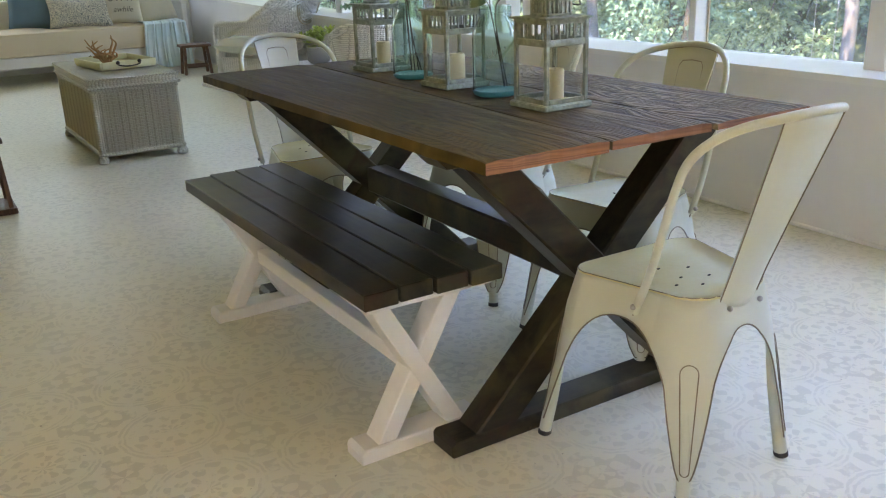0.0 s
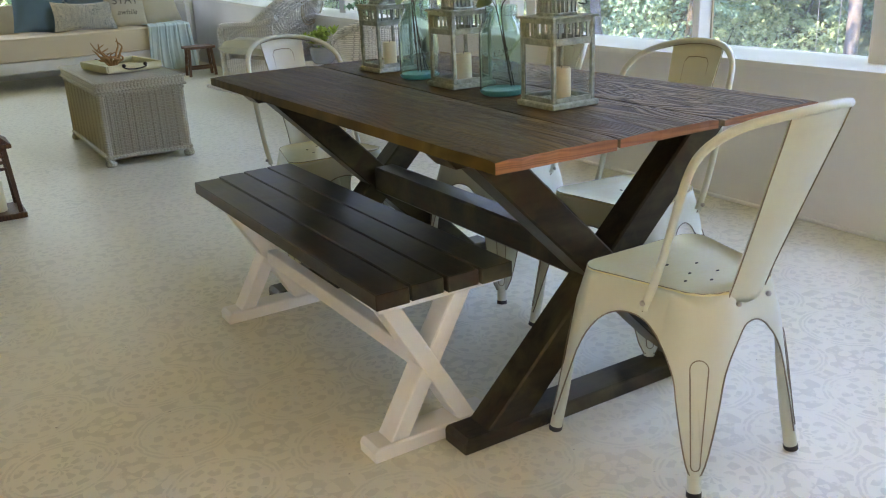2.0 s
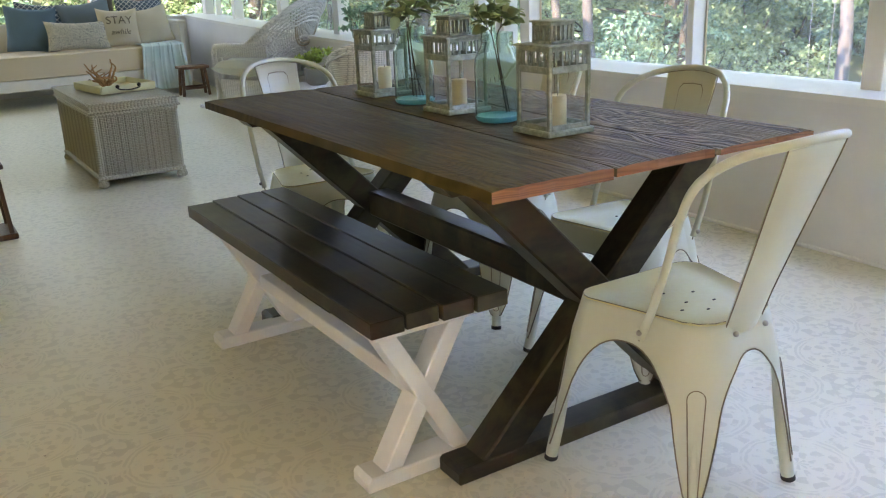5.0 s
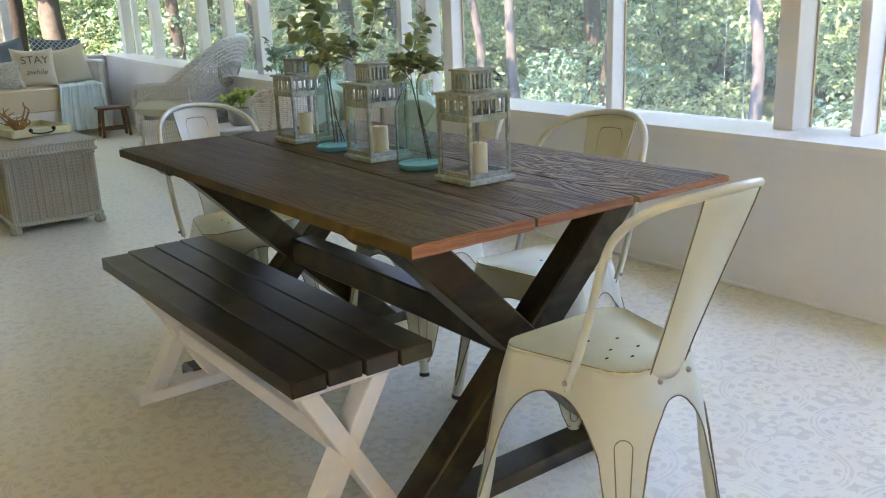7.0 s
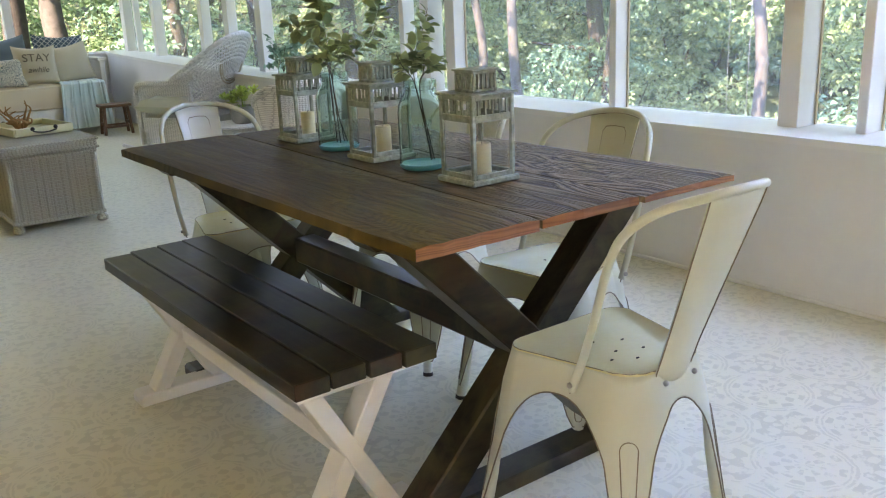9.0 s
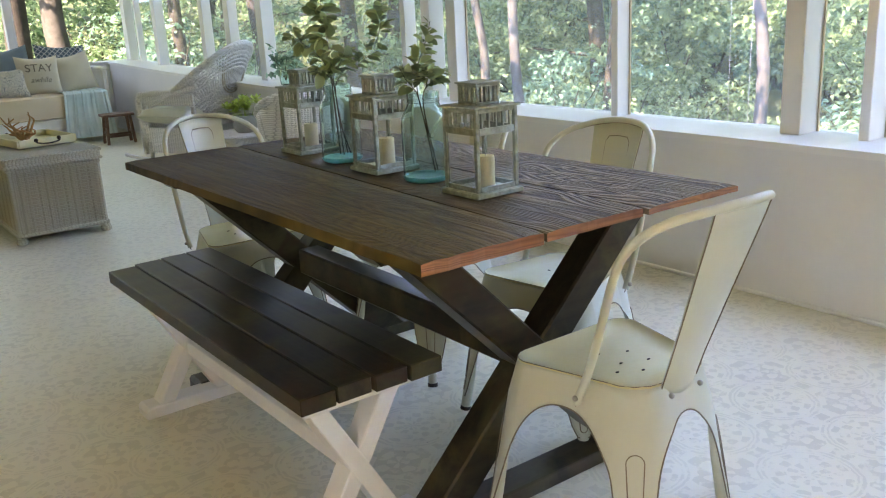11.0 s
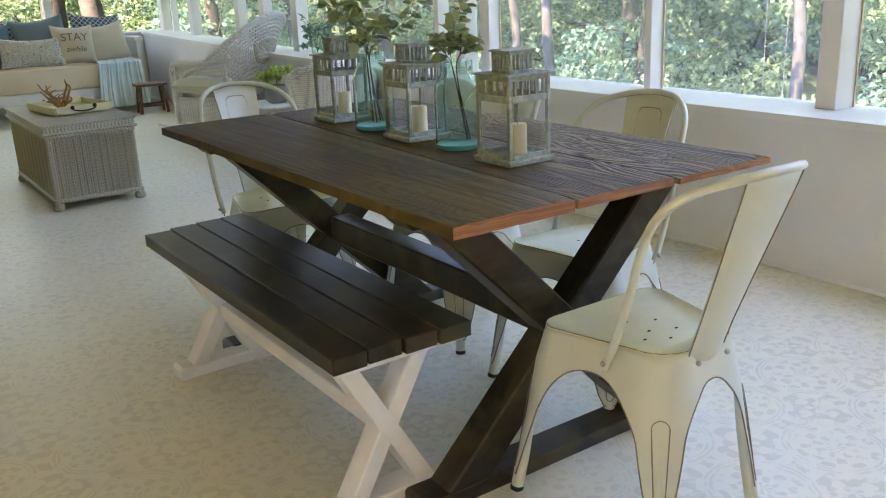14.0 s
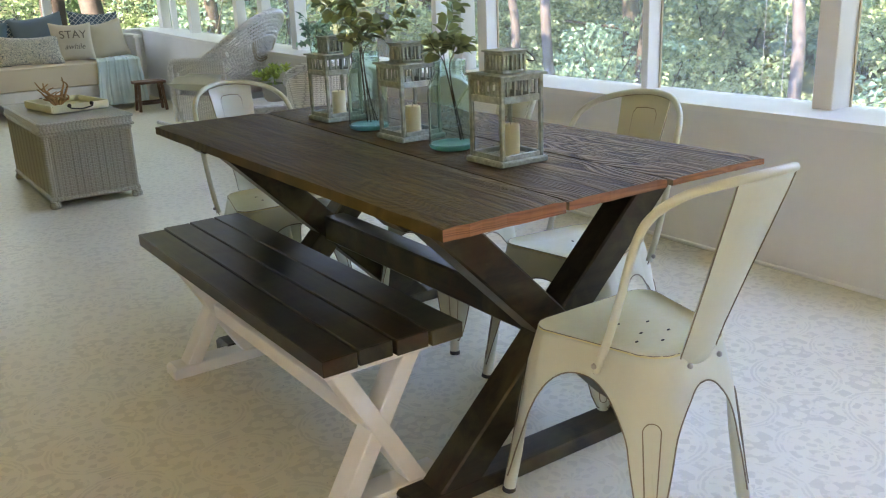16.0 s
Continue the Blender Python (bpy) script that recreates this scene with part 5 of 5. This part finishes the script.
    eye = part("medallion_centre", lathe([(0.004, -0.006), (0.024, -0.004), (0.024, 0.004), (0.004, 0.006)], 16), M["iron"], rim, "dark round centre", True)
    eye.matrix_basis = pose(0, 0.395, 0.74, 78)
    return t


_wr = wicker_rocker("wicker_rocking_chair", "white wicker rocking chair with fan back and pale cushion", pose(1.94, 6.10, 0, 0, 0, 204))
_wr.scale = (0.92, 1.2, 1.0)
_cu = part("seat_cushion", cushion(0.72, 0.60, 0.18, 0.25, 0, 16, 16, 9), M["pale_cushion"], None, "", True)
_cu.matrix_basis = pose(1.90, 6.15, 0.418, 0, 0, 24) @ pose(0, 0, 0, 90, 0, 0) @ pose(0, 0, -0.28)
tagged(_cu, "pale sage seat cushion on the wicker rocker", "cushion")


def wicker_table(m):
    t = thing("wicker_side_table", "round white wicker side table beside the rocking chair", "side table", "", m)
    part("top", lathe([(0.24, 0.42), (0.255, 0.43), (0.25, 0.445), (0.22, 0.447)], 28), M["wicker_white"], t, "", True)
    part("drum", lathe([(0.20, 0.02), (0.185, 0.10), (0.175, 0.25), (0.21, 0.40), (0.235, 0.4195)], 28), M["wicker_white"], t, "", True)
    for k in range(4):
        a = math.pi / 2 * k + 0.7
        part("foot", lathe([(0.015, 0), (0.018, 0.0195)], 8), M["wicker_white"], t, "", True).matrix_basis = pose(0.17 * math.cos(a), 0.17 * math.sin(a), 0)
    return t


wicker_table(pose(1.83, 4.96, 0) @ Matrix.Diagonal((1, 1, 0.78, 1)))


def succulent_pot(m):
    t = thing("potted_succulent", "grey pot of lime green and reddish succulents", "potted plant", "", m)
    part("pot", lathe([(0.055, 0.0), (0.075, 0.02), (0.085, 0.10), (0.088, 0.112), (0.080, 0.115), (0.076, 0.10)], 24), M["pot"], t, "", True)
    rng = random.Random(21)
    for c in range(20):
        verts, faces = [], []
        a, r = rng.uniform(0, 6.28), rng.uniform(0.0, 0.12)
        o = Vector((r * math.cos(a), r * math.sin(a), 0.13 + rng.uniform(0, 0.09)))
        for k in range(16):
            b = k * 2.4
            tilt = 0.2 + 0.9 * (1 - k / 16)
            d = Vector((math.cos(b) * math.sin(tilt + 0.4), math.sin(b) * math.sin(tilt + 0.4), math.cos(tilt + 0.4) + 0.1)).normalized()
            s = d.cross(Vector((0, 0, 1))).normalized()
            L = 0.055 * rng.uniform(0.7, 1.2)
            i = len(verts)
            verts += [o, o + d * L * 0.6 + s * 0.012, o + d * L, o + d * L * 0.6 - s * 0.012]
            faces.append((i, i + 1, i + 2, i + 3))
        verts += [o, Vector((o.x * 0.5, o.y * 0.5, 0.10)), Vector((o.x * 0.5 + 0.004, o.y * 0.5, 0.10))]
        faces.append((len(verts) - 3, len(verts) - 2, len(verts) - 1))
        pydata("rosette", verts, faces, M["succulent"], t, "lime green pointed rosette")
    return t


succulent_pot(pose(1.86, 4.94, 0.349) @ Matrix.Scale(1.12, 4))


# ---- second wicker chair by the window ----
def tub_chair(m):
    t = thing("wicker_tub_chair", "low white wicker tub chair beside the window", "armchair", "", m)
    rim, base = [], []
    for k in range(17):
        a = math.pi * (0.0 + k / 16)
        rim.append(Vector((0.31 * math.cos(a), 0.02 + 0.30 * math.sin(a), 0.50 + 0.12 * math.sin(a))))
        base.append(Vector((0.27 * math.cos(a), 0.02 + 0.26 * math.sin(a), 0.06)))
    rim = [Vector((0.30, -0.26, 0.46))] + rim + [Vector((-0.30, -0.26, 0.46))]
    base = [Vector((0.27, -0.26, 0.06))] + base + [Vector((-0.27, -0.26, 0.06))]
    bm = bmesh.new()
    g = [[bm.verts.new(b_.lerp(r_, v / 5)) for v in range(6)] for r_, b_ in zip(rim, base)]
    for p, q in zip(g, g[1:]):
        for v in range(5):
            bm.faces.new((p[v], p[v + 1], q[v + 1], q[v]))
    sh = part("shell", bm, M["wicker_white"], t, "", True)
    so = sh.modifiers.new("weave", "SOLIDIFY")
    so.thickness, so.offset = 0.022, 0
    part("rim", tube(smooth_line(rim, 3), 0.026, 8), M["wicker_white"], t, "braided rim", True)
    part("seat", block(-0.25, 0.25, -0.26, 0.20, 0.28, 0.34, 0.02, 2), M["wicker_white"], t, "", True)
    part("apron", block(-0.26, 0.26, -0.285, -0.262, 0.06, 0.33, 0.008, 2), M["wicker_white"], t, "", True)
    for x in (-0.25, 0.25):
        for y in (-0.25, 0.16):
            part("leg", tube([(x, y, 0.0), (x, y, 0.08)], 0.02, 8), M["wicker_white"], t, "", True)
    return t


tub_chair(pose(1.84, 3.98, 0, 0, 0, 150) @ Matrix.Diagonal((0.92, 0.92, 1.14, 1)))
_rc = part("round_cushion", lathe([(0.02, -0.085), (0.07, -0.075), (0.105, -0.03), (0.105, 0.03), (0.07, 0.075), (0.02, 0.085)], 24), M["throw"], None, "", True)
_rc.matrix_basis = pose(1.76, 3.96, 0.475)
tagged(_rc, "round pale aqua cushion on the wicker tub chair", "cushion")


def sill_vase(m):
    t = thing("sill_vase", "small green glass vase with blue green foliage on the sill", "vase", "", m)
    part("glass", lathe([(0.028, 0.0), (0.042, 0.01), (0.046, 0.05), (0.030, 0.09), (0.022, 0.12), (0.026, 0.135), (0.023, 0.135), (0.019, 0.12), (0.027, 0.09), (0.042, 0.05), (0.036, 0.014), (0.01, 0.012)], 24), M["jar"], t, "", True)
    rng = random.Random(5)
    cs = [(Vector((0.10 * math.cos(a), 0.10 * math.sin(a), 0.19 + 0.05 * math.sin(3 * a))), 0.09) for a in (k * 0.9 for k in range(7))]
    bm = bmesh.new()
    for c, _ in cs:
        tube([(0, 0, 0.03), (c.x * 0.3, c.y * 0.3, 0.14), c], 0.002, 4, bm)
    part("stems", bm, M["stem"], t)
    v, f = leaf_mass(cs, 150, 0.05, 1.0, rng)
    pydata("foliage", v, f, M["teal_leaf"], t, "blue green leaves")
    return t


sill_vase(pose(2.27, 5.02, sill_z(5.02) + 0.0035))


# ---- outside ----
def ground():
    bm = bmesh.new()
    n = 60
    g = {}
    for i in range(n + 1):
        for j in range(n + 1):
            u, v = 2 * i / n - 1, 2 * j / n - 1
            x, y = 300 * u * abs(u) ** 1.6, 300 * v * abs(v) ** 1.6
            d = math.hypot(max(0.0, x - 3, -4.5 - x), max(0.0, y - 10.5, -5 - y))
            z = -0.9 + 0.22 * noise.noise(Vector((x * 0.3, y * 0.3, 0))) + min(14.0, max(0.0, d - 7) * 0.30)
            if d < 0.2:
                z = -0.9
            g[i, j] = bm.verts.new((x, y, z))
    for i in range(n):
        for j in range(n):
            bm.faces.new((g[i, j], g[i + 1, j], g[i + 1, j + 1], g[i, j + 1]))
    return structure("ground", bm, M["soil"], "sloping forest floor with leaf litter", True)


def ground_z(x, y):
    d = math.hypot(max(0.0, x - 3, -4.5 - x), max(0.0, y - 10.5, -5 - y))
    return -0.9 + min(14.0, max(0.0, d - 7) * 0.30) - 0.15


ground()


def tree(x, y, r, h, seed, pale=False, leaves=3500, low=0.1):
    rng = random.Random(seed)
    z0 = ground_z(x, y)
    t = thing("tree", "tall " + ("pale grey" if pale else "dark brown") + " trunked woodland tree with green foliage", "tree", "trees round the porch", pose(x, y, z0))
    lean = (rng.uniform(-0.06, 0.06), rng.uniform(-0.06, 0.06))
    pts = [(lean[0] * k * h / 8 + 0.05 * rng.gauss(0, 1), lean[1] * k * h / 8 + 0.05 * rng.gauss(0, 1), h * k / 8 - 0.1) for k in range(9)]
    sm = smooth_line(pts, 4)
    bm = tube(sm, [r * (1 - 0.75 * i / len(sm)) * (1.25 if i == 0 else 1) for i in range(len(sm))], 10)
    centres = []
    for k in range(16):
        f = low + (0.95 - low) * (k + rng.random()) / 16
        b = sm[min(len(sm) - 1, int(f * len(sm)))]
        a = rng.uniform(0, 6.28)
        L = rng.uniform(0.9, 2.2)
        e = b + Vector((L * math.cos(a), L * math.sin(a), rng.uniform(-0.2, 0.7)))
        mid = b.lerp(e, 0.5) + Vector((0, 0, 0.12))
        tube([b, mid, e], [r * 0.22, r * 0.14, r * 0.05], 6, bm)
        for q in (mid, e, e.lerp(mid, 0.4) + Vector((rng.gauss(0, 0.4), rng.gauss(0, 0.4), rng.gauss(0, 0.2)))):
            centres.append((q, rng.uniform(0.35, 0.8)))
    part("trunk", bm, M["bark_pale" if pale else "bark"], t, "", True)
    v, f = leaf_mass(centres, int(leaves * 1.9), 0.10, 1.0, rng)
    pydata("crown", v, f, M["leaf"], t, "broad green leaves")
    return t


def shrub(x, y, h, seed, leaves=1500, cool=False, size=0.11):
    rng = random.Random(seed)
    t = thing("shrub", "dense leafy green woodland shrub", "shrub", "shrubs round the porch", pose(x, y, ground_z(x, y)))
    bm = bmesh.new()
    centres = []
    for k in range(9):
        a = rng.uniform(0, 6.28)
        rr = rng.uniform(0.2, 0.9)
        top = Vector((rr * math.cos(a), rr * math.sin(a), h * rng.uniform(0.5, 1.0)))
        mid = Vector((top.x * 0.3, top.y * 0.3, top.z * 0.5))
        tube([(0, 0, -0.05), mid, top], [0.02, 0.014, 0.005], 5, bm)
        for q in (mid, top, mid.lerp(top, 0.6)):
            centres.append((q + Vector((rng.gauss(0, 0.15), rng.gauss(0, 0.15), 0)), rng.uniform(0.3, 0.6)))
    part("stems", bm, M["bark"], t)
    v, f = leaf_mass(centres, leaves, size, 1.0, rng)
    pydata("foliage", v, f, M["leaf_blue" if cool else "leaf"], t, "dense green leaves")
    return t


TREES = ((5.40, 2.83, 0.062, 7, 1, True, 1800, 0.50), (4.73, 5.16, 0.060, 7, 2, True, 1800, 0.50), (5.46, 6.51, 0.060, 7, 3, True, 1800, 0.50),
         (7.4, 6.45, 0.09, 9, 4, False, 4000, 0.30), (1.73, 12.0, 0.20, 9, 5, False, 3000, 0.40), (2.7, 13.6, 0.21, 9, 6, True, 3000, 0.40),
         (8.9, 2.2, 0.12, 9, 7, False, 4500, 0.12), (4.3, 9.6, 0.09, 8, 8, False, 3000, 0.35), (6.4, 11.0, 0.14, 9, 9, False, 4500, 0.15),
         (9.8, 9.0, 0.16, 9, 10, False, 5000, 0.1), (5.6, 14.5, 0.17, 9, 11, False, 4500, 0.12), (0.2, 15.5, 0.16, 9, 12, False, 4500, 0.12),
         (11.5, 5.2, 0.18, 9, 13, False, 5000, 0.1), (11.0, 1.0, 0.18, 9, 14, False, 5000, 0.1), (9.0, 14.0, 0.18, 9, 15, False, 4500, 0.1), (-8.0, 9.0, 0.2, 9, 16, False, 3000, 0.2),
         # Last three are added for shade: high unseen crowns darken the woods behind
         (4.2, 9.3, 0.07, 9, 17, False, 4200, 0.46), (3.9, 11.2, 0.11, 10, 18, False, 5000, 0.42), (5.1, 12.6, 0.10, 10, 19, False, 5000, 0.42))
for _x, _y, _r, _h, _s, _p, _lv, _low in TREES:
    tree(_x, _y, _r, _h, _s, _p, _lv, _low)


def clear_of_trunks(x, y, h):
    """Keeps the ground on the porch side of the slim trunks open, but for low plants."""
    if h < 1.15:
        return True
    for tx, ty, *_ in TREES[:3] + TREES[4:6]:
        a, p = Vector((tx + 0.9, ty + 1.3)), Vector((x + 0.9, y + 1.3))
        f = p.dot(a) / a.length_squared
        if 0 < f < 1.02 and (p - a * f).length < 0.80:
            return False
    return True


_rs = random.Random(77)
_n = 0
while _n < 62:
    _d = _rs.uniform(1.0, 8.0)
    _px, _py = (2.7 + _d, -2.0 + 16 * _rs.random()) if _n < 44 else (-2.5 + 9 * _rs.random(), 9.9 + _d)
    _h = _rs.uniform(0.7, 1.3) if _rs.random() < 0.45 else _rs.uniform(1.3, 2.7)
    if clear_of_trunks(_px, _py, _h):
        # Most near shrubs take the cool leaf, tinted like the roof's shade
        shrub(_px, _py, _h, 100 + _n, 2600, _d < 5.0 and _rs.random() < 0.75, _rs.uniform(0.05, 0.08))
        _n += 1


# taller growth up the slope behind
for _k in range(26):
    _px, _py = 10.2 + 2.8 * _rs.random(), -1.0 + 0.55 * _k + _rs.uniform(-0.3, 0.3)
    shrub(_px, _py, _rs.uniform(1.8, 3.2), 300 + _k, 3200, _rs.random() < 0.4, _rs.uniform(0.09, 0.12))


def far_woods():
    rng = random.Random(5)
    cs = []
    for k in range(600):
        a = rng.uniform(-0.35, 2.3)
        d = rng.uniform(13, 24)
        x, y = 1 + d * math.cos(a), 3 + d * math.sin(a)
        cs.append((Vector((x, y, ground_z(x, y) + rng.uniform(0.2, 6.5))), rng.uniform(0.7, 1.6)))
    v, f = leaf_mass(cs, 140000, 0.14, 1.3, rng)
    ob = pydata("far_woods", v, f, M["leaf"])
    return tagged(ob, "dense green leafy woodland beyond the porch", "woods", "", "stuff")


far_woods()


def rope(x, y, z):
    t = thing("hanging_rope", "thin white rope hanging beside a tree trunk", "rope", "", pose(x, y, 0))
    g = ground_z(x, y)
    part("strand", tube([(0, 0, g - 0.05), (0.02, 0.01, 0.4), (0.04, 0, z)], 0.0030, 5), M["steel"], t)
    part("strand", tube([(-0.15, 0.05, g - 0.05), (-0.17, 0.06, 0.2), (-0.2, 0.05, z - 0.8)], 0.0022, 5), M["steel"], t)
    return t


rope(5.22, 2.92, 3.2)
